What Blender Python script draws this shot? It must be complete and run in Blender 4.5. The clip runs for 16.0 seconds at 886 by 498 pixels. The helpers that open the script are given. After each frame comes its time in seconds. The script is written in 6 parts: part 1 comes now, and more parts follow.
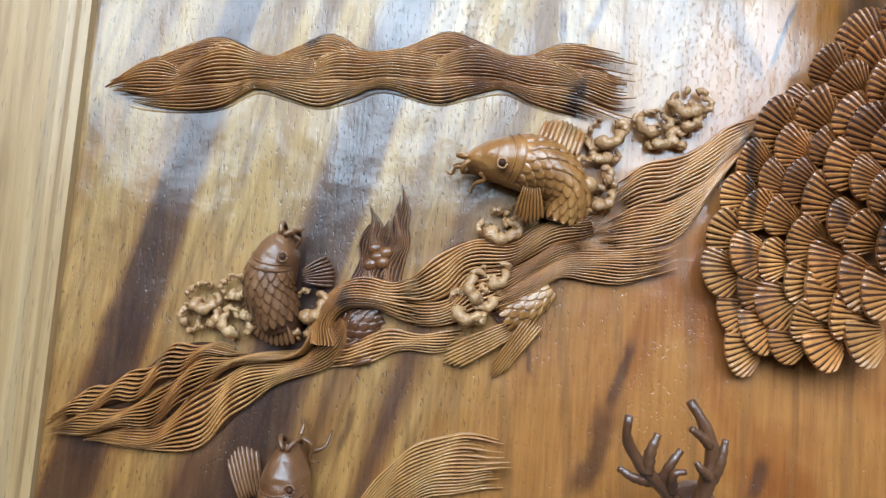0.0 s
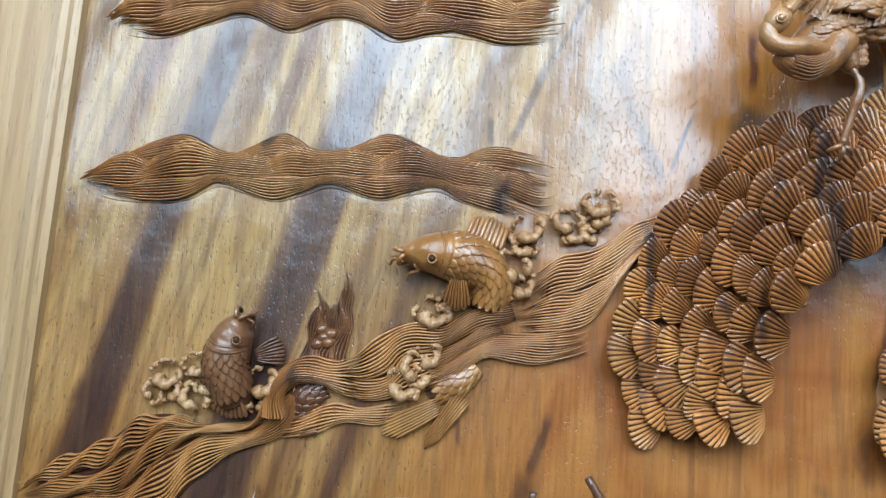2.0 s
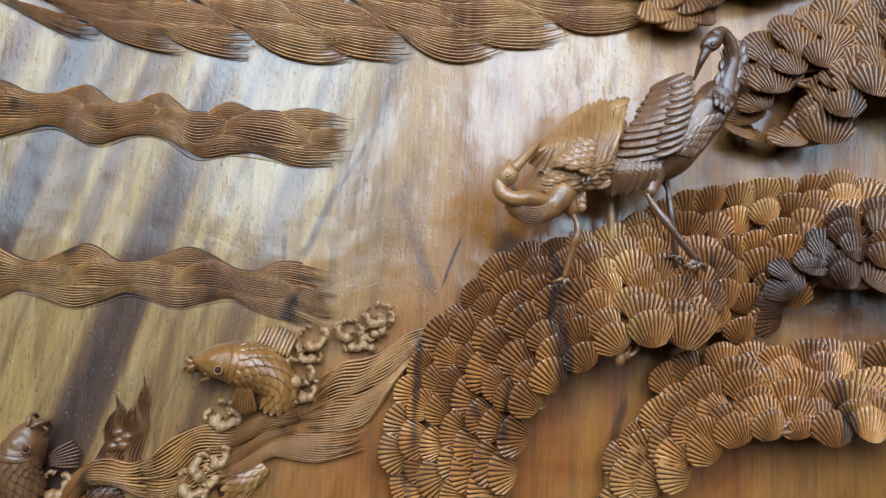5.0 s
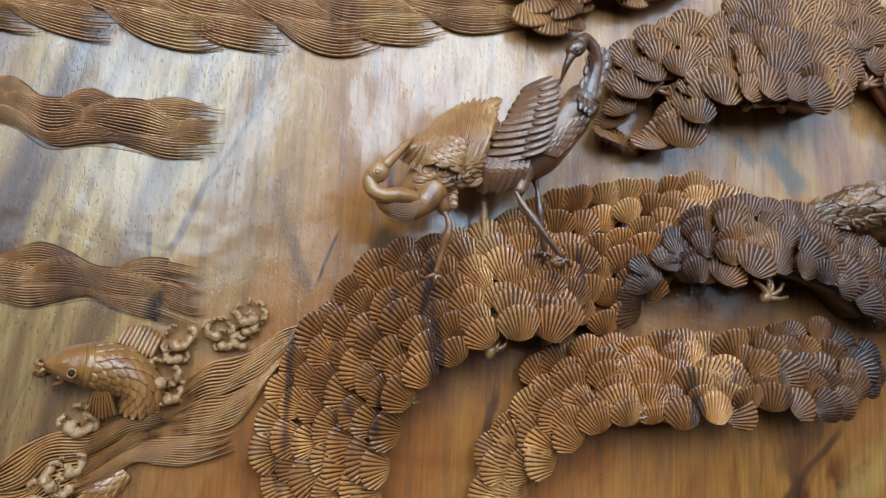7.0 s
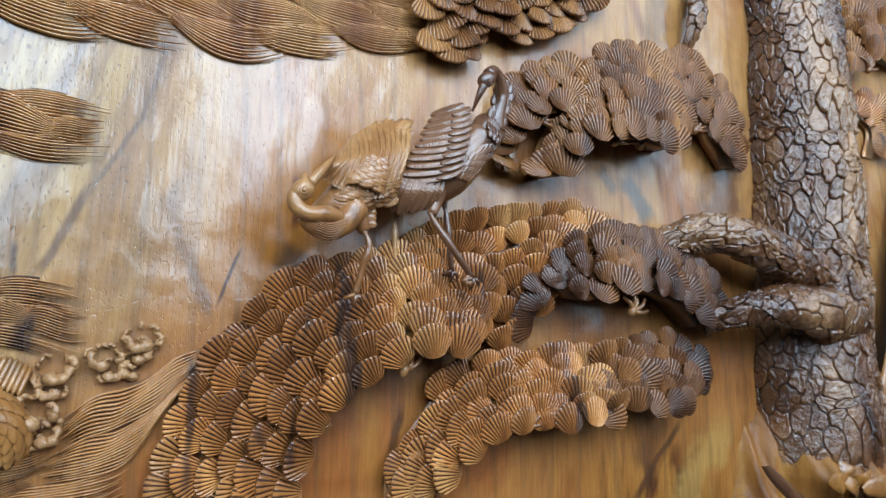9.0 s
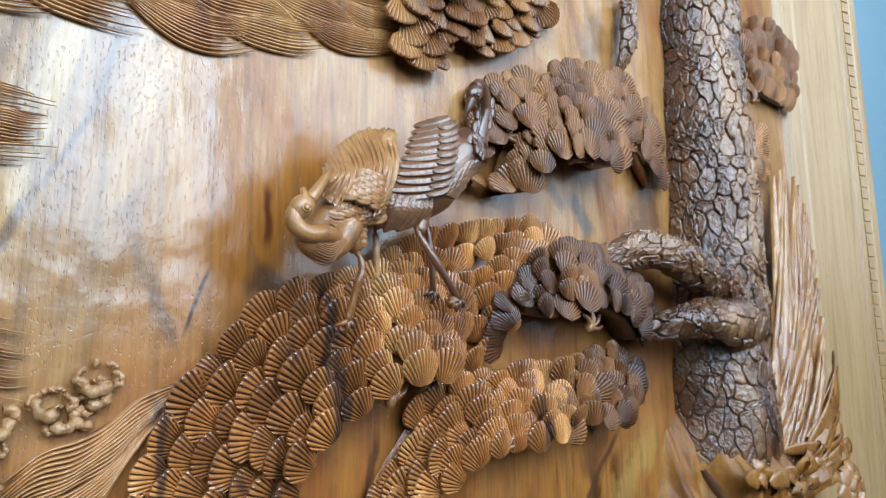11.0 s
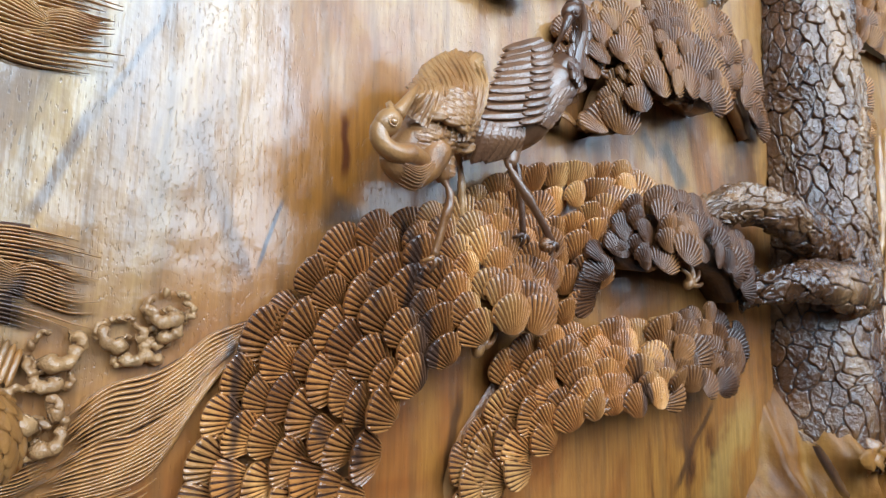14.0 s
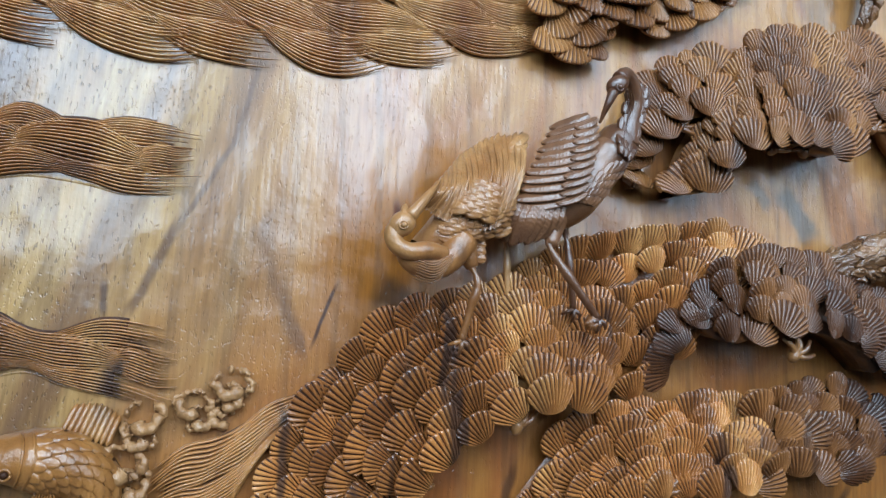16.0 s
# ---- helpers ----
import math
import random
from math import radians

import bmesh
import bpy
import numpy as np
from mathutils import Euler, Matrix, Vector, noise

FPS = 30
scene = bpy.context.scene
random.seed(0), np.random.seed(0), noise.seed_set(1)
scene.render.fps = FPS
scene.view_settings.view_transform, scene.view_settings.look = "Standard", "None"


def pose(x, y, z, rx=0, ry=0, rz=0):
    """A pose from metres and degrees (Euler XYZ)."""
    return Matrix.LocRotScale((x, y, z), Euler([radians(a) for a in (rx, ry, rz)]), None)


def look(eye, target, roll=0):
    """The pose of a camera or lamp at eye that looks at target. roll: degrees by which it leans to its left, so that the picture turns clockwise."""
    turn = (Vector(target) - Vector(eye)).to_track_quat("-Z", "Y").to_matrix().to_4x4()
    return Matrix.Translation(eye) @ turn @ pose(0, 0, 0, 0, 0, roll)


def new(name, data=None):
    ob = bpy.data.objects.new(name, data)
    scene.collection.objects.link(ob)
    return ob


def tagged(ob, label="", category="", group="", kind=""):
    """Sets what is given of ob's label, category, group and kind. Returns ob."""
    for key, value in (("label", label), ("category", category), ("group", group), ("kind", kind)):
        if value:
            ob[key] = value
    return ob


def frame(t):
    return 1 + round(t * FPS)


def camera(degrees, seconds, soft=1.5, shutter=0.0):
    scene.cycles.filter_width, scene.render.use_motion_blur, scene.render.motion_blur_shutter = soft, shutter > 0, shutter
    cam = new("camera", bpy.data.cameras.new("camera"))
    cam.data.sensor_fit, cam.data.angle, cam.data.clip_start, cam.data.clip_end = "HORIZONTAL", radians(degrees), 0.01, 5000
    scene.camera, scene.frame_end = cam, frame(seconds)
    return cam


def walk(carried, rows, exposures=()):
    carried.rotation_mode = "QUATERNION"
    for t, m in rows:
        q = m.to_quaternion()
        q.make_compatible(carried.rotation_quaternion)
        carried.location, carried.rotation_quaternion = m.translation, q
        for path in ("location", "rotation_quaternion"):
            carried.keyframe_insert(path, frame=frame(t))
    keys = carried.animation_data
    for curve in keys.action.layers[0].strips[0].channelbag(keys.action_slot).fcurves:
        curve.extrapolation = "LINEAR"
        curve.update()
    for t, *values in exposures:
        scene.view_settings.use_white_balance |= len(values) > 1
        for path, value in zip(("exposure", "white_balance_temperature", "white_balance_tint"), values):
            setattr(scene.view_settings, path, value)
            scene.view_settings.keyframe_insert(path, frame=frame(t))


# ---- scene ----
cam = camera(69.9, 16.0)
PATH = [
    (0, (0.135, -0.822, 1.597), (-0.108, 1.157, 1.758), 4.4),
    (0.5, (0.162, -0.822, 1.61), (-0.085, 1.155, 1.781), 4.4),
    (1, (0.178, -0.847, 1.639), (-0.06, 1.132, 1.807), 4.4),
    (1.5, (0.187, -0.905, 1.666), (-0.044, 1.072, 1.864), 4.4),
    (2, (0.212, -0.92, 1.69), (0.0, 1.058, 1.903), 4.4),
    (2.5, (0.244, -0.94, 1.732), (0.044, 1.038, 1.953), 4.4),
    (3, (0.279, -0.947, 1.758), (0.101, 1.031, 1.996), 4.3),
    (3.5, (0.32, -0.962, 1.791), (0.162, 1.016, 2.041), 4.3),
    (4, (0.363, -0.98, 1.805), (0.254, 1.0, 2.064), 4.2),
    (4.5, (0.405, -1.0, 1.817), (0.352, 0.982, 2.084), 4.1),
    (5, (0.408, -1.037, 1.84), (0.452, 0.943, 2.114), 3.9),
    (5.2, (0.401, -1.054, 1.842), (0.507, 0.924, 2.124), 3.8),
    (7.3, (0.469, -1.041, 1.85), (0.81, 0.911, 2.12), 2.9),
    (7.5, (0.457, -1.035, 1.852), (0.818, 0.913, 2.126), 2.9),
    (8, (0.388, -1.049, 1.844), (0.894, 0.863, 2.144), 2.6),
    (8.3, (0.349, -1.046, 1.849), (1.031, 0.812, 2.143), 2.3),
    (8.5, (0.344, -1.056, 1.846), (1.098, 0.773, 2.144), 1.9),
    (9, (0.297, -1.003, 1.86), (1.199, 0.754, 2.172), 1.1),
    (9.5, (0.248, -0.944, 1.887), (1.244, 0.764, 2.194), 1.0),
    (9.7, (0.235, -0.925, 1.898), (1.277, 0.756, 2.196), 0.9),
    (11.8, (0.094, -0.804, 1.903), (1.454, 0.628, 2.219), -0.5),
    (12, (0.083, -0.789, 1.902), (1.448, 0.638, 2.217), -0.4),
    (12.5, (0.071, -0.736, 1.875), (1.443, 0.689, 2.174), -0.2),
    (13, (0.118, -0.688, 1.845), (1.494, 0.736, 2.126), -0.1),
    (13.5, (0.118, -0.713, 1.828), (1.437, 0.763, 2.114), -0.1),
    (13.9, (0.147, -0.743, 1.823), (1.34, 0.835, 2.117), 0.4),
    (14, (0.168, -0.734, 1.842), (1.339, 0.865, 2.115), 0.7),
    (14.5, (0.249, -0.729, 1.856), (1.293, 0.955, 2.128), 1.1),
    (15, (0.271, -0.763, 1.875), (1.16, 1.008, 2.147), 1.7),
    (15.5, (0.304, -0.817, 1.914), (1.046, 1.02, 2.188), 2.2),
    (16, (0.338, -0.89, 1.943), (0.925, 1.003, 2.212), 2.8),
]
walk(cam, [(t, look(eye, target, roll)) for t, eye, target, roll in PATH], [(0, 0.1), (2.5, -0.04), (4, -0.18), (5, -0.36), (7.5, -0.44), (8.5, -0.36), (9.5, -0.12), (12, -0.06), (13, 0.0), (14.5, -0.14), (16, -0.32)])

# ---- world and light ----
world = bpy.data.worlds.new("sky")
scene.world = world
world.use_nodes = True
wn = world.node_tree.nodes
sky = wn.new("ShaderNodeTexSky")
sky.sky_type, sky.sun_disc = "NISHITA", False
sky.sun_elevation, sky.sun_rotation = radians(40), radians(200)
world.node_tree.links.new(sky.outputs[0], wn["Background"].inputs[0])
wn["Background"].inputs[1].default_value = 0.1

# windows of the room behind the viewer: centre x, width, bottom, top
BACK = -3.6
WINDOWS = [(-2.5, 1.1, 2.4, 6.9), (-0.7, 1.1, 2.4, 6.9), (1.15, 1.1, 2.4, 6.9), (3.0, 1.1, 2.4, 6.9), (4.85, 1.1, 2.4, 6.9), (6.7, 1.1, 2.4, 6.9)]
EAST = 7.8
TALL = 7.2
for wx, ww, w0, w1 in WINDOWS:
    # open sky in the upper lights, duller daylight below
    for lo, hi, energy in ((w0, w0 + 1.0, 50), (w0 + 1.0, w1, 238)):
        data = bpy.data.lights.new("window_light", "AREA")
        data.shape, data.size, data.size_y = "RECTANGLE", ww, hi - lo
        data.energy, data.color = energy * (0.7 if wx < -2 else 1.0 if wx < 0 else 1.12 if wx < 2 else 0.55 if wx < 4 else 0.38 if wx < 6 else 0.1), (0.575, 0.785, 1.0)
        lamp = new("window_light", data)
        lamp.matrix_world = look((wx, BACK + 0.06, (lo + hi) / 2), (wx, 0, (lo + hi) / 2))

# ---- materials ----


def material(name, rough=0.4, coat=0.0, coat_rough=0.15, spec=0.5, metal=0.0):
    m = bpy.data.materials.new(name)
    m.use_nodes = True
    b = m.node_tree.nodes["Principled BSDF"]
    b.inputs["Roughness"].default_value = rough
    b.inputs["Coat Weight"].default_value = coat
    b.inputs["Coat Roughness"].default_value = coat_rough
    b.inputs["Specular IOR Level"].default_value = spec
    b.inputs["Metallic"].default_value = metal
    return m, m.node_tree.nodes, m.node_tree.links, b


def coords(n, l, scale=(1, 1, 1), rot=(0, 0, 0), space="Object"):
    tc = n.new("ShaderNodeTexCoord")
    mp = n.new("ShaderNodeMapping")
    mp.inputs["Scale"].default_value = scale
    mp.inputs["Rotation"].default_value = [radians(a) for a in rot]
    l.new(tc.outputs[space], mp.inputs[0])
    return mp.outputs[0]


def noise_at(n, l, vec, scale=1.0, detail=3.0, rough=0.55, distort=0.0):
    t = n.new("ShaderNodeTexNoise")
    t.inputs["Scale"].default_value, t.inputs["Detail"].default_value = scale, detail
    t.inputs["Roughness"].default_value, t.inputs["Distortion"].default_value = rough, distort
    l.new(vec, t.inputs["Vector"])
    return t.outputs["Fac"]


def ramp(n, l, fac, stops):
    r = n.new("ShaderNodeValToRGB")
    e = r.color_ramp.elements
    while len(e) < len(stops):
        e.new(0.5)
    for i, (p, c) in enumerate(stops):
        e[i].position = p
        e[i].color = (*c, 1) if len(c) == 3 else c
    l.new(fac, r.inputs[0])
    return r.outputs[0]


def mix(n, l, a, b, fac, how="MIX"):
    m = n.new("ShaderNodeMix")
    m.data_type, m.blend_type = "RGBA", how
    for sock, v in ((m.inputs[0], fac), (m.inputs[6], a), (m.inputs[7], b)):
        if isinstance(v, (int, float)):
            sock.default_value = v
        elif isinstance(v, tuple):
            sock.default_value = (*v, 1)
        else:
            l.new(v, sock)
    return m.outputs[2]


def calc(n, l, op, a, b=0.0, c=0.0):
    m = n.new("ShaderNodeMath")
    m.operation = op
    for sock, v in zip(m.inputs, (a, b, c)):
        if isinstance(v, (int, float)):
            sock.default_value = v
        else:
            l.new(v, sock)
    return m.outputs[0]


def step(n, l, v, lo, hi):
    m = n.new("ShaderNodeMapRange")
    m.interpolation_type = "SMOOTHSTEP"
    m.inputs[1].default_value, m.inputs[2].default_value = lo, hi
    l.new(v, m.inputs[0])
    return m.outputs[0]


def bump(n, l, b, height, strength=0.3, dist=0.002):
    k = n.new("ShaderNodeBump")
    k.inputs["Strength"].default_value, k.inputs["Distance"].default_value = strength, dist
    l.new(height, k.inputs["Height"])
    l.new(k.outputs[0], b.inputs["Normal"])
    l.new(k.outputs[0], b.inputs["Coat Normal"])


LOWZ = 1.572


def panel_wood():
    """Lacquered slab of streaked hardwood: leaning dark and golden bands, calmer honey wood further along."""
    m, n, l, b = material("panel_wood", 0.48, 0.95, 0.2, 0.22)
    b.inputs["Coat IOR"].default_value = 1.52
    tc = n.new("ShaderNodeTexCoord")
    sep = n.new("ShaderNodeSeparateXYZ")
    l.new(tc.outputs["Object"], sep.inputs[0])
    x, z = sep.outputs[0], sep.outputs[2]
    q = calc(n, l, "SUBTRACT", x, calc(n, l, "MULTIPLY", z, 0.27))
    vec = n.new("ShaderNodeCombineXYZ")
    l.new(q, vec.inputs[0]), l.new(calc(n, l, "MULTIPLY", z, 0.07), vec.inputs[2])
    broad = noise_at(n, l, vec.outputs[0], 8, 2.0, 0.5, 0.2)
    bands = ramp(n, l, broad, [(0.32, (0.05, 0.027, 0.02)), (0.41, (0.095, 0.05, 0.03)), (0.46, (0.2, 0.112, 0.045)), (0.52, (0.31, 0.2, 0.085)), (0.62, (0.285, 0.175, 0.066)), (0.69, (0.15, 0.068, 0.024)), (0.77, (0.085, 0.034, 0.014))])
    thin = noise_at(n, l, vec.outputs[0], 46, 3, 0.6, 0.1)
    bands = mix(n, l, bands, ramp(n, l, thin, [(0.34, (0.6, 0.54, 0.5)), (0.5, (1.0, 1.0, 1.0)), (0.66, (1.2, 1.17, 1.1))]), 0.8, "MULTIPLY")
    calm_n = noise_at(n, l, coords(n, l, (2.2, 2, 1.3)), 1.6, 4, 0.55, 1.2)
    calm = ramp(n, l, calm_n, [(0.3, (0.14, 0.045, 0.011)), (0.42, (0.25, 0.1, 0.026)), (0.55, (0.33, 0.172, 0.06)), (0.66, (0.3, 0.152, 0.05)), (0.75, (0.18, 0.062, 0.016))])
    pale = ramp(n, l, noise_at(n, l, coords(n, l, (5, 2, 1.0), (0, -18, 0)), 1.7, 4, 0.6, 1.5), [(0.3, (0.03, 0.012, 0.006)), (0.38, (0.12, 0.053, 0.016)), (0.5, (0.3, 0.165, 0.047)), (0.62, (0.26, 0.132, 0.036)), (0.74, (0.07, 0.029, 0.01))])
    wob = calc(n, l, "MULTIPLY", calc(n, l, "SUBTRACT", calm_n, 0.5), 0.5)
    right = step(n, l, calc(n, l, "ADD", q, wob), -0.42, -0.1)
    low = calc(n, l, "MULTIPLY", step(n, l, calc(n, l, "ADD", x, wob), 0.95, 1.2), step(n, l, calc(n, l, "SUBTRACT", 2.05, calc(n, l, "ADD", z, wob)), 0.2, 0.45))
    col = mix(n, l, mix(n, l, bands, calm, right), pale, low)
    # redder tone towards the foot of the slab
    low_red = calc(n, l, "MULTIPLY", step(n, l, calc(n, l, "SUBTRACT", calc(n, l, "ADD", calc(n, l, "ADD", LOWZ, calc(n, l, "MULTIPLY", right, 0.42)), calc(n, l, "MULTIPLY", wob, 1.6)), z), -0.15, 0.3), 0.8)
    col = mix(n, l, col, (0.92, 0.68, 0.42), low_red, "MULTIPLY")
    def streak(col, p0, p1, width, colour, amount, soft=0.2):
        # a streak, check or patch of colour along a line in the slab
        (x0, z0), (x1, z1) = p0[:2], p1[:2]
        ln = math.hypot(x1 - x0, z1 - z0)
        tx, tz = (x1 - x0) / ln, (z1 - z0) / ln
        rx, rz = calc(n, l, "SUBTRACT", x, x0), calc(n, l, "SUBTRACT", z, z0)
        t = calc(n, l, "ADD", calc(n, l, "MULTIPLY", rx, tx), calc(n, l, "MULTIPLY", rz, tz))
        o = calc(n, l, "SUBTRACT", calc(n, l, "MULTIPLY", rx, tz), calc(n, l, "MULTIPLY", rz, tx))
        o = calc(n, l, "ABSOLUTE", calc(n, l, "ADD", o, calc(n, l, "MULTIPLY", calc(n, l, "SUBTRACT", wander, 0.5), width * 2.5)))
        inside = calc(n, l, "MULTIPLY", step(n, l, t, -0.01, ln * 0.2), step(n, l, calc(n, l, "SUBTRACT", ln, t), -0.01, ln * 0.2))
        near = calc(n, l, "SUBTRACT", 1.0, step(n, l, o, width * soft, width))
        return mix(n, l, col, colour, calc(n, l, "MULTIPLY", calc(n, l, "MULTIPLY", near, inside), amount)), calc(n, l, "MULTIPLY", near, inside)

    wander = noise_at(n, l, coords(n, l, (9, 9, 9)), 1.0, 3, 0.6)
    # an orange patch beside the tan bird: missing reflection put into colour and coat
    col, no_sheen = streak(col, (0.437, 1.974, 0), (0.675, 2.23, 0), 0.068, (0.25, 0.1, 0.018), 0.85, 0.4)
    l.new(calc(n, l, "SUBTRACT", 0.95, calc(n, l, "MULTIPLY", no_sheen, 0.65)), b.inputs["Coat Weight"])
    l.new(calc(n, l, "SUBTRACT", 0.22, calc(n, l, "MULTIPLY", no_sheen, 0.18)), b.inputs["Specular IOR Level"])
    for p0, p1, width, colour, amount in (
            ((1.54, 1.729, 0), (1.351, 1.503, 0), 0.06, (0.34, 0.2, 0.06), 0.8), ((1.395, 1.725, 0), (1.236, 1.554, 0), 0.012, (0.055, 0.022, 0.009), 0.85), ((1.725, 1.816, 0), (1.638, 1.58, 0), 0.04, (0.1, 0.04, 0.012), 0.8), ((0.671, 1.815, 0), (0.693, 1.634, 0), 0.035, (0.3, 0.125, 0.024), 0.8), ((0.738, 1.773, 0), (0.715, 1.623, 0), 0.012, (0.055, 0.022, 0.009), 0.8), ((0.519, 2.009, 0), (0.589, 1.97, 0), 0.035, (0.055, 0.026, 0.01), 0.85),
            ((0.194, 1.943, 0), (0.258, 2.081, 0), 0.010, (0.0806, 0.0372, 0.0186), 0.8), ((0.252, 2.069, 0), (0.314, 2.205, 0), 0.006, (0.0806, 0.0434, 0.0248), 0.7), ((0.308, 2.192, 0), (0.335, 2.319, 0), 0.006, (0.0806, 0.0434, 0.0248), 0.6),
            ((0.462, 2.009, 0), (0.432, 1.918, 0), 0.004, (0.0372, 0.0124, 0.0062), 0.95), ((0.17, 1.988, 0), (0.174, 1.949, 0), 0.007, (0.0434, 0.0186, 0.0124), 0.8), ((0.206, 1.926, 0), (0.208, 1.877, 0), 0.008, (0.031, 0.0124, 0.00744), 0.8),
            ((0.281, 1.567, 0), (0.262, 1.475, 0), 0.010, (0.062, 0.0217, 0.0093), 0.85), ((0.265, 1.482, 0), (0.217, 1.367, 0), 0.022, (0.0682, 0.0248, 0.00992), 0.8), ((0.444, 1.435, 0), (0.429, 1.387, 0), 0.012, (0.062, 0.0248, 0.0124), 0.8), ((0.153, 1.546, 0), (0.157, 1.514, 0), 0.006, (0.0744, 0.0248, 0.0093), 0.7), ((-0.068, 1.45, 0), (-0.081, 1.391, 0), 0.007, (0.0744, 0.031, 0.0124), 0.7),
            ((0.539, 2.136, 0), (0.543, 2.046, 0), 0.010, (0.0806, 0.0217, 0.00744), 0.95),
            # wide brown patch left of the trunk: brown wood with shading in its colour
            ((-0.433, 1.539, 0), (-0.372, 1.513, 0), 0.04, (0.0434, 0.0186, 0.0124), 0.7), ((-0.481, 1.327, 0), (-0.426, 1.288, 0), 0.05, (0.0744, 0.031, 0.0124), 0.7), ((1.246, 1.643, 0), (1.348, 1.703, 0), 0.03, (0.124, 0.0496, 0.0155), 0.7), ((1.548, 2.353, 0), (1.563, 2.161, 0), 0.09, (0.085, 0.03, 0.009), 0.85), ((1.249, 2.239, 0), (1.319, 2.141, 0), 0.035, (0.035, 0.045, 0.045), 0.75), ((1.178, 2.241, 0), (1.224, 2.198, 0), 0.02, (0.05, 0.05, 0.045), 0.6), ((1.38, 2.714, 0), (1.354, 2.551, 0), 0.06, (0.14, 0.065, 0.012), 0.8), ((2.324, 2.533, 0), (2.283, 2.385, 0), 0.05, (0.13, 0.06, 0.018), 0.6)):
        col, _ = streak(col, p0, p1, width, colour, amount)
    # annual rings as thin dark lines on the calm wood
    rings = n.new("ShaderNodeTexWave")
    rings.wave_type, rings.bands_direction = "BANDS", "X"
    rings.inputs["Scale"].default_value, rings.inputs["Distortion"].default_value = 3.2, 7.0
    rings.inputs["Detail"].default_value, rings.inputs["Detail Scale"].default_value = 2.0, 0.6
    l.new(coords(n, l, (1.5, 1, 0.45), (0, 12, 0)), rings.inputs["Vector"])
    col = mix(n, l, col, (0.105, 0.0527, 0.0217), calc(n, l, "MULTIPLY", step(n, l, rings.outputs["Fac"], 0.86, 1.0), 0.28))
    # scattered dark mineral stains
    stain = noise_at(n, l, coords(n, l, (3.4, 1, 1.5), (0, 14, 0)), 2.2, 3, 0.6, 0.8)
    col = mix(n, l, col, (0.0682, 0.031, 0.0186), calc(n, l, "MULTIPLY", step(n, l, stain, 0.62, 0.74), 0.6))
    grain = noise_at(n, l, coords(n, l, (160, 20, 9), (0, 12, 0)), 1, 3, 0.6)
    col = mix(n, l, col, ramp(n, l, grain, [(0.3, (0.72, 0.66, 0.6)), (0.62, (1.08, 1.06, 1.04))]), 0.8, "MULTIPLY")
    pore = noise_at(n, l, coords(n, l, (330, 100, 85), (0, 12, 0)), 1, 1, 0.4)
    pores = step(n, l, pore, 0.64, 0.7)
    col = mix(n, l, col, (0.0434, 0.0217, 0.0124), calc(n, l, "MULTIPLY", pores, calc(n, l, "SUBTRACT", 0.5, calc(n, l, "MULTIPLY", right, 0.4))))
    col = mix(n, l, col, (1.09, 0.98, 0.86), 1.0, "MULTIPLY")
    l.new(col, b.inputs["Base Color"])
    swell = noise_at(n, l, coords(n, l, (1, 1, 1)), 38, 3, 0.5)
    h = calc(n, l, "SUBTRACT", calc(n, l, "ADD", calc(n, l, "MULTIPLY", swell, 1.0), calc(n, l, "MULTIPLY", grain, 0.35)), calc(n, l, "MULTIPLY", pores, 0.5))
    # small chips torn out along the grain, in clusters
    cluster = step(n, l, noise_at(n, l, coords(n, l, (7, 7, 4.5)), 1, 2, 0.5), 0.47, 0.7)
    pit = calc(n, l, "MULTIPLY", step(n, l, noise_at(n, l, coords(n, l, (300, 170, 150), (0, 12, 0)), 1, 1, 0.5), 0.62, 0.72), cluster)
    bump(n, l, b, calc(n, l, "SUBTRACT", h, calc(n, l, "MULTIPLY", pit, 0.75)), 0.4, 0.0022)
    l.new(calc(n, l, "ADD", 0.42, calc(n, l, "MULTIPLY", swell, 0.2)), b.inputs["Roughness"])
    return m


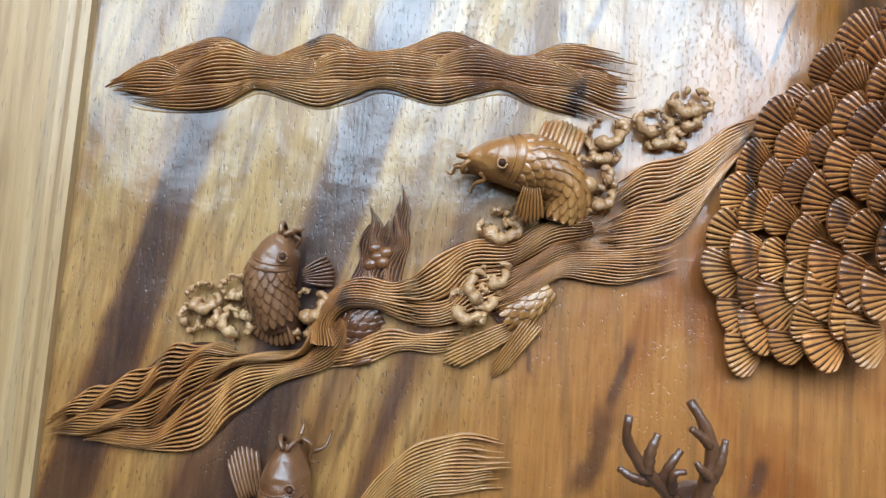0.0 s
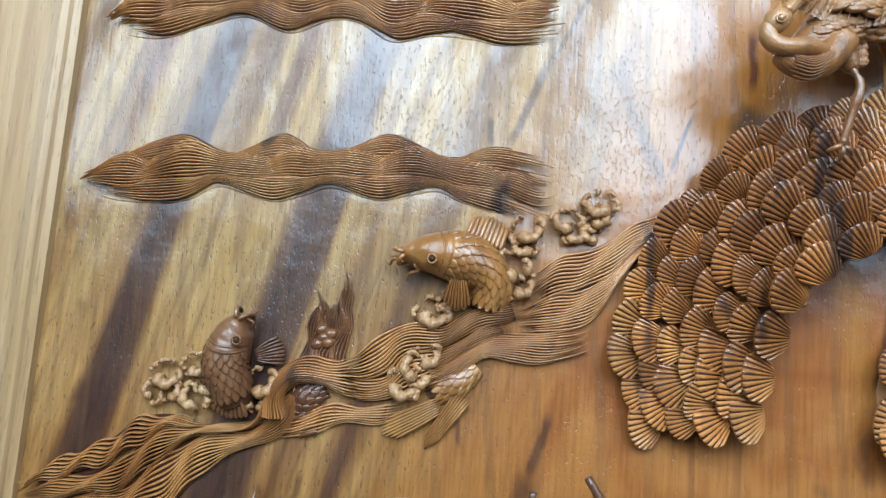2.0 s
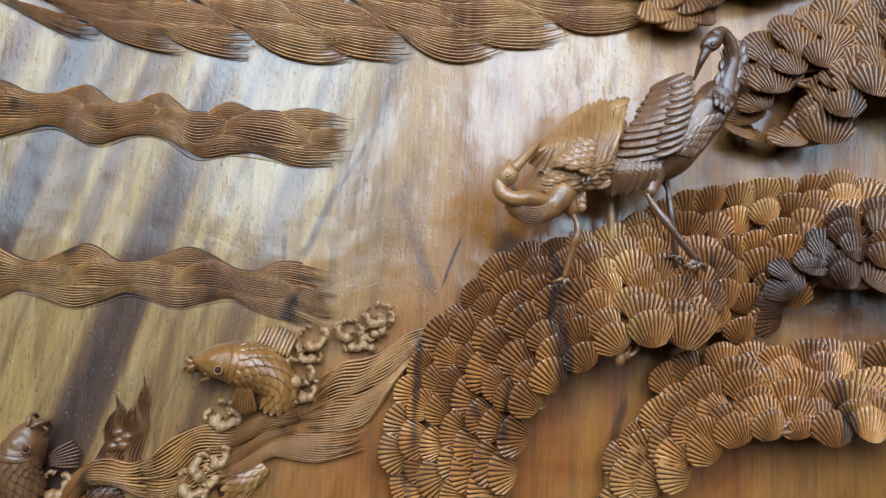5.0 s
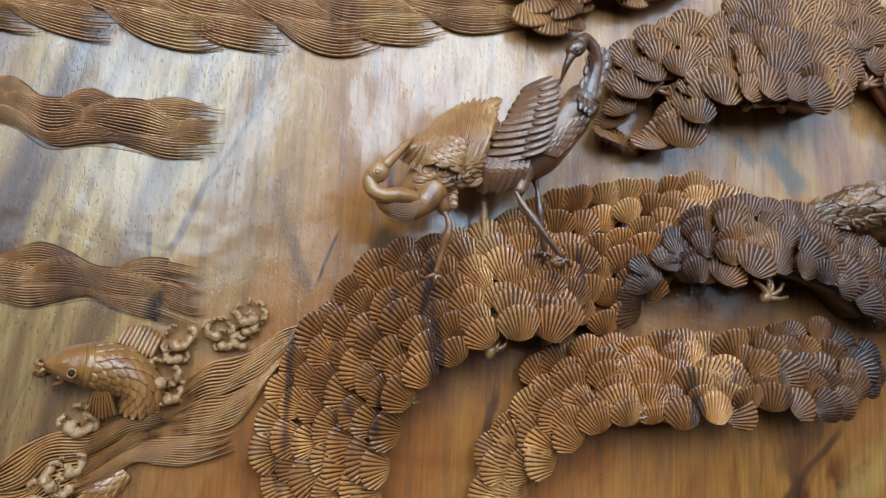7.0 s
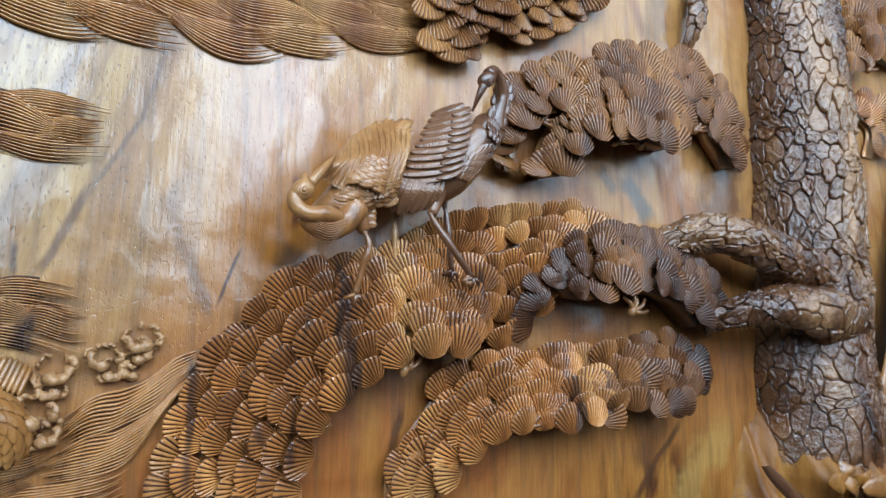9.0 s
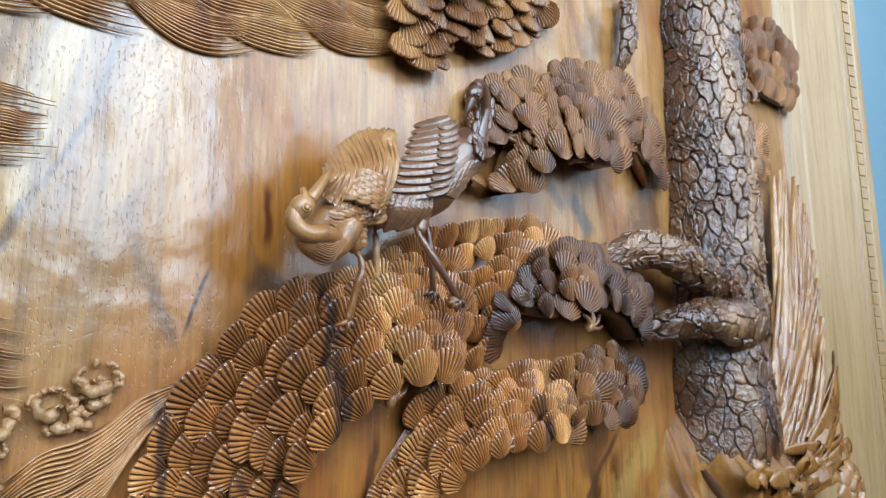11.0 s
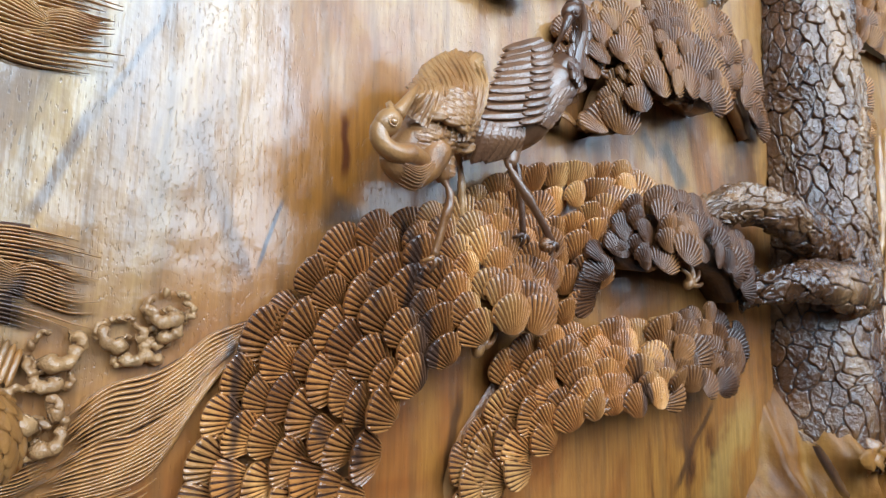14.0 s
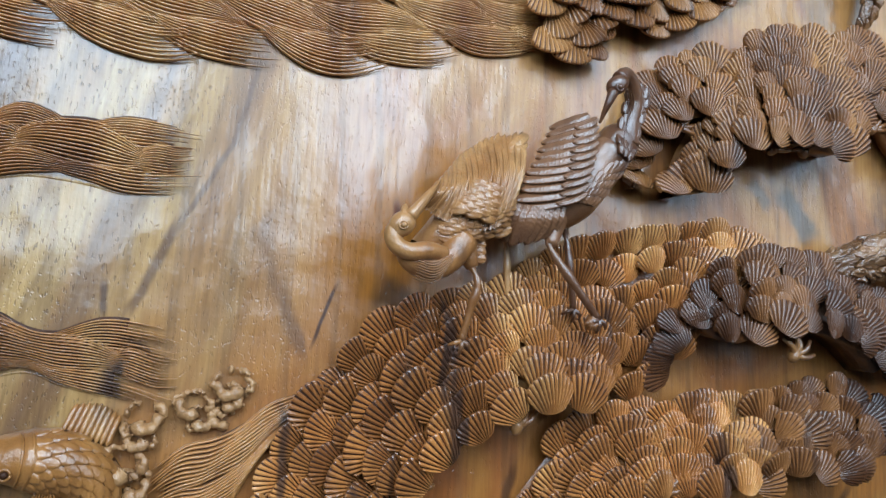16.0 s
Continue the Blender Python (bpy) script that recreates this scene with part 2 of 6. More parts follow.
def carved_wood(name, dark, mid, light, rough=0.36, coat=0.45, per_piece=0.0, grain_scale=(60, 60, 9), stains=0.5, cut=0.0016, spec=0.35):
    """Oiled and lacquered carving in the same wood, with streaks and dark mineral stains."""
    dark, mid, light = (tuple(v * k for v, k in zip(c, (1.04, 0.97, 0.92))) for c in (dark, mid, light))
    m, n, l, b = material(name, rough, coat, 0.2, spec)
    geo = n.new("ShaderNodeNewGeometry")
    mp = n.new("ShaderNodeMapping")
    mp.inputs["Scale"].default_value = (5.0, 5.0, 1.6)
    l.new(geo.outputs["Position"], mp.inputs[0])
    patch = noise_at(n, l, mp.outputs[0], 1.5, 4, 0.6, 0.6)
    col = ramp(n, l, patch, [(0.3, dark), (0.48, mid), (0.66, light)])
    mp2 = n.new("ShaderNodeMapping")
    mp2.inputs["Scale"].default_value = grain_scale
    l.new(geo.outputs["Position"], mp2.inputs[0])
    grain = noise_at(n, l, mp2.outputs[0], 1.0, 4, 0.6, 0.4)
    col = mix(n, l, col, ramp(n, l, grain, [(0.28, (0.66, 0.6, 0.55)), (0.65, (1.12, 1.1, 1.06))]), 0.8, "MULTIPLY")
    if stains:
        mp3 = n.new("ShaderNodeMapping")
        mp3.inputs["Scale"].default_value = (7, 3, 2.4)
        l.new(geo.outputs["Position"], mp3.inputs[0])
        st = noise_at(n, l, mp3.outputs[0], 2.0, 2, 0.5, 0.5)
        col = mix(n, l, col, (0.055, 0.025, 0.016), calc(n, l, "MULTIPLY", step(n, l, st, 0.63, 0.72), stains))
    if per_piece:
        info = n.new("ShaderNodeObjectInfo")
        col = mix(n, l, col, ramp(n, l, info.outputs["Random"], [(0.0, (0.62, 0.56, 0.52)), (0.12, (0.82, 0.8, 0.78)), (0.6, (1.0, 1.0, 1.0)), (1.0, (1.25, 1.22, 1.15))]), per_piece, "MULTIPLY")
    l.new(col, b.inputs["Base Color"])
    fine = noise_at(n, l, geo.outputs["Position"], 260, 3, 0.6)
    rough_cut = noise_at(n, l, geo.outputs["Position"], 85, 3, 0.6)
    bump(n, l, b, calc(n, l, "ADD", calc(n, l, "ADD", fine, calc(n, l, "MULTIPLY", rough_cut, 2.0)), calc(n, l, "MULTIPLY", grain, 0.6)), 0.5, cut)
    l.new(calc(n, l, "ADD", rough - 0.12, calc(n, l, "MULTIPLY", patch, 0.24)), b.inputs["Roughness"])
    return m


def frame_wood():
    m, n, l, b = material("frame_wood", 0.42, 0.3, 0.25)
    grain = noise_at(n, l, coords(n, l, (34, 34, 1.6)), 1, 4, 0.6, 1.0)
    col = ramp(n, l, grain, [(0.3, (0.26, 0.138, 0.054)), (0.5, (0.36, 0.205, 0.086)), (0.7, (0.41, 0.255, 0.122))])
    pore = noise_at(n, l, coords(n, l, (330, 330, 26)), 1, 2, 0.5)
    p = step(n, l, pore, 0.6, 0.7)
    col = mix(n, l, col, (0.149, 0.0868, 0.0372), calc(n, l, "MULTIPLY", p, 0.55))
    l.new(col, b.inputs["Base Color"])
    bump(n, l, b, calc(n, l, "SUBTRACT", grain, p), 0.3, 0.0015)
    return m


def plain_paint(name, colour, rough=0.7):
    m, n, l, b = material(name, rough)
    fine = noise_at(n, l, coords(n, l), 55, 4, 0.6)
    big = noise_at(n, l, coords(n, l), 1.3, 3, 0.5)
    c = mix(n, l, colour, tuple(v * 0.86 for v in colour), big)
    l.new(mix(n, l, c, tuple(v * 0.94 for v in colour), fine), b.inputs["Base Color"])
    bump(n, l, b, fine, 0.15, 0.001)
    return m


PANEL = panel_wood()
FRAME = frame_wood()
CLOUD = carved_wood("cloud_wood", (0.16, 0.058, 0.016), (0.37, 0.168, 0.052), (0.49, 0.28, 0.105), 0.32, 0.9, stains=0.9)
WATER = carved_wood("stream_wood", (0.2, 0.07, 0.019), (0.37, 0.162, 0.048), (0.48, 0.25, 0.088), 0.32, 0.9, stains=0.75)
FAN = carved_wood("fan_wood", (0.17, 0.055, 0.0145), (0.38, 0.152, 0.042), (0.53, 0.275, 0.095), 0.38, 0.8, 1.0, stains=0.9)
# dark-stained fan wood, with shade near the trunk also put into its colour
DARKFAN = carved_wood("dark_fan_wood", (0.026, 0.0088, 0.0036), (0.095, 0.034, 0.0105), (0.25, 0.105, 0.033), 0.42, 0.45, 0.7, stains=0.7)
# browner copy of the fan wood; weaker light on those boughs is in its colour
DIMFAN = carved_wood("dim_brown_fan", (0.075, 0.026, 0.0075), (0.215, 0.085, 0.024), (0.36, 0.172, 0.056), 0.45, 0.4, 0.6, stains=0.85)
CREAM = carved_wood("pale_wood", (0.2, 0.088, 0.031), (0.34, 0.182, 0.076), (0.45, 0.28, 0.135), 0.45, 0.5, stains=0.6, cut=0.003)
BROWN = carved_wood("brown_wood", (0.035, 0.0125, 0.006), (0.085, 0.034, 0.0155), (0.175, 0.08, 0.037), 0.36, 0.8, cut=0.0009)
KOI = carved_wood("koi_wood", (0.17, 0.064, 0.016), (0.3, 0.132, 0.037), (0.43, 0.235, 0.082), 0.34, 0.75, stains=0.5, cut=0.0012)
DARKKOI = carved_wood("dark_koi_wood", (0.06, 0.021, 0.008), (0.11, 0.042, 0.016), (0.19, 0.088, 0.037), 0.38, 0.5, stains=0.4, cut=0.0009)
BARK = carved_wood("bark_wood", (0.04, 0.014, 0.005), (0.12, 0.05, 0.019), (0.27, 0.145, 0.066), 0.25, 1.0, 0.9, (40, 40, 40), cut=0.004)
# for the bottoms of cuts: wax residue and crevice shade in one dark colour
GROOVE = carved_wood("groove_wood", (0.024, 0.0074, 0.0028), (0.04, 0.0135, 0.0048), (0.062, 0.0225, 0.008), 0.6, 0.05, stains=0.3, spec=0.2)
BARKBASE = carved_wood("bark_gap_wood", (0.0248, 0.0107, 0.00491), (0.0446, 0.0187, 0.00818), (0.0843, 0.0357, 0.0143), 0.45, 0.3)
GOLD = carved_wood("golden_wood", (0.14, 0.05, 0.013), (0.26, 0.112, 0.03), (0.36, 0.185, 0.06), 0.28, 0.9, stains=0.4)
TAN = carved_wood("tan_wood", (0.13, 0.048, 0.015), (0.27, 0.118, 0.038), (0.4, 0.215, 0.085), 0.38, 0.7, stains=0.6, cut=0.0012)
ROCK = carved_wood("rock_wood", (0.06, 0.019, 0.0045), (0.22, 0.085, 0.016), (0.34, 0.172, 0.04), 0.55, 0.15, stains=0.9, cut=0.001, grain_scale=(46, 46, 2.5), spec=0.15)
RED = carved_wood("reddish_wood", (0.09, 0.032, 0.011), (0.17, 0.068, 0.022), (0.25, 0.12, 0.042), 0.36, 0.6, stains=0.5)
WALL = plain_paint("wall_paint", (0.155, 0.248, 0.291))
ROOM = plain_paint("room_paint", (0.06, 0.054, 0.048))
FLOOR = plain_paint("floor_tile", (0.055, 0.048, 0.04), 0.35)

# ---- shaping helpers: (u, z, d) is along the panel, up, and out of it towards the room ----


def P(p):
    return Vector((p[0], -p[2], p[1]))


def spline(points, count):
    """Even steps along a smooth curve through the points."""
    p = np.array(points, float)
    p = np.vstack([2 * p[0] - p[1], p, 2 * p[-1] - p[-2]])
    fine = []
    for i in range(1, len(p) - 2):
        t = np.linspace(0, 1, 16, endpoint=False)[:, None]
        a, b, c, d = p[i - 1], p[i], p[i + 1], p[i + 2]
        fine.append(0.5 * (2 * b + (c - a) * t + (2 * a - 5 * b + 4 * c - d) * t * t + (3 * b - a - 3 * c + d) * t ** 3))
    fine = np.vstack([*fine, p[-2:-1]])
    run = np.concatenate([[0], np.cumsum(np.linalg.norm(np.diff(fine, axis=0), axis=1))])
    s = np.linspace(0, run[-1], count)
    return np.stack([np.interp(s, run, fine[:, k]) for k in range(p.shape[1])], 1)


class Shape:
    """Vertices and faces gathered into one mesh."""

    def __init__(self):
        self.v, self.f = [], []

    def grid(self, rows, close=False):
        """Faces over rows of points, each row a list of (x, y, z)."""
        base, w = len(self.v), len(rows[0])
        for r in rows:
            self.v.extend(tuple(p) for p in r)
        for i in range(len(rows) - 1):
            for j in range(w if close else w - 1):
                k = (j + 1) % w
                self.f.append((base + i * w + j, base + i * w + k, base + (i + 1) * w + k, base + (i + 1) * w + j))
        return base

    def tube(self, path, radii, seg=8, flat=1.0):
        """A round rod along path ((u, z, d) points); flat squeezes it towards the panel."""
        pts = [P(p) for p in path]
        n, rows = len(pts), []
        side = None
        for i, p in enumerate(pts):
            t = (pts[min(i + 1, n - 1)] - pts[max(i - 1, 0)]).normalized()
            out = Vector((0, -1, 0))
            if abs(t.dot(out)) > 0.95:
                out = Vector((0, 0, 1)) if side is None else side.cross(t)
            side = t.cross(out).normalized()
            up = side.cross(t).normalized()
            r = radii[i] if hasattr(radii, "__len__") else radii
            rows.append([p + side * (r * math.cos(a)) + up * (r * flat * math.sin(a)) for a in (2 * math.pi * j / seg for j in range(seg))])
        base = self.grid(rows, True)
        self.f.append(tuple(base + j for j in range(seg))[::-1])
        self.f.append(tuple(base + (n - 1) * seg + j for j in range(seg)))

    def blob(self, centre, size, turn=0.0, seg=12, rings=8):
        """An egg: size along, across and out, turned by degrees in the panel's plane."""
        a = radians(turn)
        rows = []
        for i in range(rings + 1):
            th = math.pi * min(max(i / rings, 0.015), 0.985)
            row = []
            for j in range(seg):
                ph = 2 * math.pi * j / seg
                x, y, o = size[0] * math.cos(th), size[1] * math.sin(th) * math.cos(ph), size[2] * math.sin(th) * math.sin(ph)
                row.append(P((centre[0] + x * math.cos(a) - y * math.sin(a), centre[1] + x * math.sin(a) + y * math.cos(a), centre[2] + o)))
            rows.append(row)
        base = self.grid(rows, True)
        self.f.append(tuple(base + j for j in range(seg))[::-1])
        self.f.append(tuple(base + rings * seg + j for j in range(seg)))

    def strand(self, path, width, height, taper0=0.15, taper1=0.15):
        """A half-round carved line on the panel along path."""
        path = np.array(path)
        n = len(path)
        tan = np.gradient(path[:, :2], axis=0)
        tan /= np.linalg.norm(tan, axis=1)[:, None] + 1e-9
        nor = np.stack([-tan[:, 1], tan[:, 0]], 1)
        rows = []
        for i in range(n):
            s = i / (n - 1)
            k = min(1.0, (s + 0.02) / taper0 if taper0 else 1, (1.02 - s) / taper1 if taper1 else 1)
            w = (width[i] if hasattr(width, "__len__") else width) * 0.5 * k
            h = height * (0.35 + 0.65 * k)
            u, z, d = path[i]
            rows.append([P((u + nor[i][0] * w * o, z + nor[i][1] * w * o, d + h * e)) for o, e in ((-1.08, -0.6), (-0.88, 0.5), (-0.5, 0.93), (0, 1.0), (0.5, 0.93), (0.88, 0.5), (1.08, -0.6))])
        self.grid(rows)

    def blade(self, path, width, thick, ribs=0, rib=0.0, roll=0.0):
        """A leaf or feather along path, with a rounded back, pointed at its end; ribs run slantwise across it."""
        path = np.array(path)
        n = len(path)
        tan = np.gradient(path[:, :2], axis=0)
        tan /= np.linalg.norm(tan, axis=1)[:, None] + 1e-9
        nor = np.stack([-tan[:, 1], tan[:, 0]], 1)
        rows = []
        for i in range(n):
            s = i / (n - 1)
            w = width * (math.sin(math.pi * min(0.5, 0.12 + s * 0.9)) if s < 0.5 else math.sqrt(max(0.02, 1 - ((s - 0.5) / 0.5) ** 2.6)))
            u, z, d = path[i]
            row = []
            for j, (o, e) in enumerate(((-1, -1.2), (-0.96, 0), (-0.5, 0.7), (0, 1.0), (0.5, 0.7), (0.96, 0), (1, -1.2))):
                wave = rib * math.sin(math.pi * ribs * (s - 0.25 * abs(o))) if 0 < j < 6 else 0
                row.append(P((u + nor[i][0] * w * o, z + nor[i][1] * w * o, d + thick * e + wave + roll * o * w)))
            rows.append(row)
        self.grid(rows)

    def plume(self, path, width, thick=0.0012, barbs=16, barb=0.0007, roll=0.0, point=0.5, steps=60):
        """A carved feather along path: raised quill, slanting barbs on both vanes, tapering point."""
        path = spline(path, steps)
        tan = np.gradient(path[:, :2], axis=0)
        tan /= np.linalg.norm(tan, axis=1)[:, None] + 1e-9
        nor = np.stack([-tan[:, 1], tan[:, 0]], 1)
        rows = []
        for i in range(steps):
            s = i / (steps - 1)
            w = width * (0.55 + 0.45 * min(1, s / 0.3)) * (1 if s < point else math.sqrt(max(0.004, 1 - ((s - point) / (1 - point)) ** 2.2)))
            u, z, d = path[i]
            row = []
            for j, o in enumerate((-1, -0.98, -0.66, -0.33, -0.08, 0.08, 0.33, 0.66, 0.98, 1)):
                e = -0.006 if j in (0, 9) else thick * (1 - 0.55 * o * o) + (0.0009 if abs(o) < 0.1 else 0.0)
                if 0.1 < abs(o) < 0.99:
                    e += barb * math.sin(2 * math.pi * (barbs * s - 1.1 * abs(o)))
                row.append(P((u + nor[i][0] * w * o, z + nor[i][1] * w * o, d + e + roll * o * w)))
            rows.append(row)
        self.grid(rows)

    def object(self, name, mat, parent=None, label="", smooth=True, second=None):
        me = bpy.data.meshes.new(name)
        me.from_pydata([tuple(p) for p in self.v], [], self.f)
        me.materials.append(mat)
        if second:
            # a second wood on the given stretches of faces
            me.materials.append(second[0])
            me.polygons.foreach_set("material_index", [int(any(lo <= k < hi for lo, hi in second[1:])) for k in range(len(me.polygons))])
        bm = bmesh.new()
        bm.from_mesh(me)
        bmesh.ops.recalc_face_normals(bm, faces=bm.faces)
        bm.to_mesh(me)
        bm.free()
        me.polygons.foreach_set("use_smooth", [smooth] * len(me.polygons))
        ob = new(name, me)
        if parent:
            ob.parent = parent
        if label:
            ob["label"] = label
        return ob


def thing(name, label, category, group="", kind=""):
    return tagged(new(name), label, category, group, kind)


def box(name, lo, hi, mat, parent=None, bevel=0.004):
    bm = bmesh.new()
    bmesh.ops.create_cube(bm, size=1)
    for v in bm.verts:
        v.co = Vector([lo[k] + (v.co[k] + 0.5) * (hi[k] - lo[k]) for k in range(3)])
    if bevel:
        bmesh.ops.bevel(bm, geom=bm.edges[:], offset=bevel, segments=2, affect="EDGES", profile=0.6)
    me = bpy.data.meshes.new(name)
    bm.to_mesh(me)
    bm.free()
    me.materials.append(mat)
    ob = new(name, me)
    if parent:
        ob.parent = parent
    return ob


def swell(u, z):
    """How far the carved ground stands out at a place: it was hollowed by hand."""
    h = 0.006 * noise.noise(Vector((u * 3.1, z * 2.6, 0.4))) + 0.0022 * noise.noise(Vector((u * 11, z * 9, 3.0)))
    h += 0.0009 * noise.noise(Vector((u * 34, z * 30, 7.0)))
    return h

# ---- the room ----
def rect_wall(name, lo, hi, mat, label):
    return tagged(box(name, lo, hi, mat, bevel=0), label, "wall", kind="structure")


rect_wall("wall_north", (-4.2, 0.06, 0), (EAST, 0.2, TALL), WALL, "painted grey-blue wall behind the carved panel")
rect_wall("wall_west", (-4.34, BACK - 0.2, 0), (-4.2, 0.2, TALL), ROOM, "plain painted side wall of the room")
rect_wall("wall_east", (EAST, BACK - 0.2, 0), (EAST + 0.14, 0.2, TALL), ROOM, "plain painted side wall of the room")
tagged(box("floor", (-4.34, BACK - 0.2, -0.1), (EAST + 0.14, 0.2, 0), FLOOR, bevel=0), "plain grey floor of the room", "floor", kind="structure")
tagged(box("ceiling", (-4.34, BACK - 0.2, TALL), (EAST + 0.14, 0.2, TALL + 0.1), ROOM, bevel=0), "plain pale ceiling of the room", "ceiling", kind="structure")
back = thing("wall_south", "plain wall with a row of high windows", "wall", kind="structure")
edges = [-4.2]
for wx, ww, w0, w1 in WINDOWS:
    edges += [wx - ww / 2, wx + ww / 2]
edges.append(EAST)
for a, b in zip(edges[0::2], edges[1::2]):
    box("wall_pier", (a, BACK - 0.14, WINDOWS[0][2]), (b, BACK, WINDOWS[0][3]), ROOM, back, 0)
box("wall_base", (-4.2, BACK - 0.14, 0), (EAST, BACK, WINDOWS[0][2]), ROOM, back, 0)
box("wall_head", (-4.2, BACK - 0.14, WINDOWS[0][3]), (EAST, BACK, TALL), ROOM, back, 0)

# ---- the panel and its frame ----
U0, U1, Z0, Z1 = -0.56, 2.5, 0.95, 3.62
ground = Shape()
nu, nz = 320, 280
ground.grid([[P((U0 + (U1 - U0) * i / nu, Z0 + (Z1 - Z0) * j / nz, swell(U0 + (U1 - U0) * i / nu, Z0 + (Z1 - Z0) * j / nz))) for i in range(nu + 1)] for j in range(nz + 1)])
panel = tagged(ground.object("panel_ground", PANEL), "lacquered streaked hardwood slab with hollowed carved ground", "carved panel", kind="structure")
tagged(box("panel_back", (U0, 0.02, Z0), (U1, 0.055, Z1), FRAME, bevel=0), "plain backing board of the carved panel", "board", kind="structure")


def moulding(name, profile, z0, z1, mat, parent):
    """A straight upright moulding: the profile's (u, d) points drawn from z0 to z1."""
    s = Shape()
    s.grid([[P((u, z, d)) for u, d in profile] for z in np.linspace(z0, z1, 24)])
    ob = s.object(name, mat, parent)
    ob.data.polygons.foreach_set("use_smooth", [False] * len(ob.data.polygons))
    return ob


left = thing("frame_left", "pale varnished hardwood frame board with stepped inner moulding", "frame", kind="structure")
moulding("inner_moulding", [(-0.497, -0.004), (-0.498, 0.012), (-0.511, 0.014), (-0.515, 0.019), (-0.527, 0.02), (-0.531, 0.024)], Z0, Z1, FRAME, left)
moulding("board", [(-0.531, 0.022), (-0.536, 0.027), (-0.71, 0.028), (-0.72, 0.02), (-0.72, -0.05)], Z0, Z1, FRAME, left)

right = thing("frame_right", "pale varnished hardwood frame board with beaded outer edge", "frame", kind="structure")
RI, RO = (2.488, 2.981, 0), (2.983, 3.102, 0.12)
RA = (RI[0], 0.0)
RB = (RO[0], 0.12)


def along(k, lift=0.0):
    return (RA[0] + (RB[0] - RA[0]) * k, RA[1] + (RB[1] - RA[1]) * k + lift)


moulding("inner_moulding", [along(-0.05, -0.02), along(0, 0.014), along(0.05, 0.016), along(0.07, 0.008), along(0.12, 0.008), along(0.14, 0.0), along(0.2, 0.0)], Z0, Z1, FRAME, right)
moulding("board", [along(0.2, -0.001), along(0.22, 0.004), along(0.74, 0.004), along(0.76, 0.0)], Z0, Z1, FRAME, right)
moulding("outer_moulding", [along(0.76, -0.002), along(0.77, 0.006), along(0.82, 0.006), along(0.83, 0.001), along(0.92, 0.001), along(0.93, 0.007), along(1.0, 0.006), (RB[0] + 0.012, 0.08), (RB[0] + 0.012, -0.05)], Z0, Z1, FRAME, right)
zz = Z0 + 0.02
while zz < Z1 - 0.03:
    (ua, da), (ub, db) = along(0.835, 0.001), along(0.915, 0.001)
    s = Shape()
    s.grid([[P((ua, z, da)), P((ua, z, da + h)), P((ub, z, db + h)), P((ub, z, db))] for z, h in ((zz, 0), (zz + 0.001, 0.005), (zz + 0.036, 0.005), (zz + 0.037, 0))])
    s.object("bead", FRAME, right, smooth=False)
    zz += 0.045


# ---- bundles of carved lines ----
def bundle(shape, top, bottom, count, depth=0.002, bulge=0.006, height=0.0032, steps=70, fray0=0.1, fray1=0.1, wave=0.0, seed=1, cover=0.78, groove=None, ripple=0.35, turns=2.5):
    """Fills the band between two edge curves with flowing carved lines."""
    rnd = random.Random(seed)
    a, b = spline([p[:2] for p in top], steps), spline([p[:2] for p in bottom], steps)
    lo, hi = int(steps * fray0 * 1.25), steps - int(steps * fray1 * 1.35)
    # dark sheet below the lines, groove shade and wax in its colour
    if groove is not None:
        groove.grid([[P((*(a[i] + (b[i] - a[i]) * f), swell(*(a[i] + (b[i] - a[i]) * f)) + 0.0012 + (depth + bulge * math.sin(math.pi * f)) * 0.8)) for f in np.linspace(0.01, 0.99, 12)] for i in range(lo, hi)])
    for i in range(count):
        f = (i + 0.5) / count
        g = f + wave * math.sin(6.28 * f + seed)
        c = a + (b - a) * (g + ripple / count * np.sin(np.linspace(0, 6.28 * turns, steps) + 0.45 * i + seed))[:, None]
        gap = np.linalg.norm(a - b, axis=1) / count
        i0 = int(steps * fray0 * rnd.random())
        i1 = steps - int(steps * fray1 * rnd.random())
        c = c[i0:i1]
        d = np.array([swell(p[0], p[1]) for p in c]) + depth + bulge * math.sin(math.pi * f)
        shape.strand(np.column_stack([c, d]), np.maximum(gap[i0:i1], 0.0016) * cover, height * rnd.uniform(0.8, 1.15), 0.14 if fray0 else 0.02, 0.18 if fray1 else 0.02)


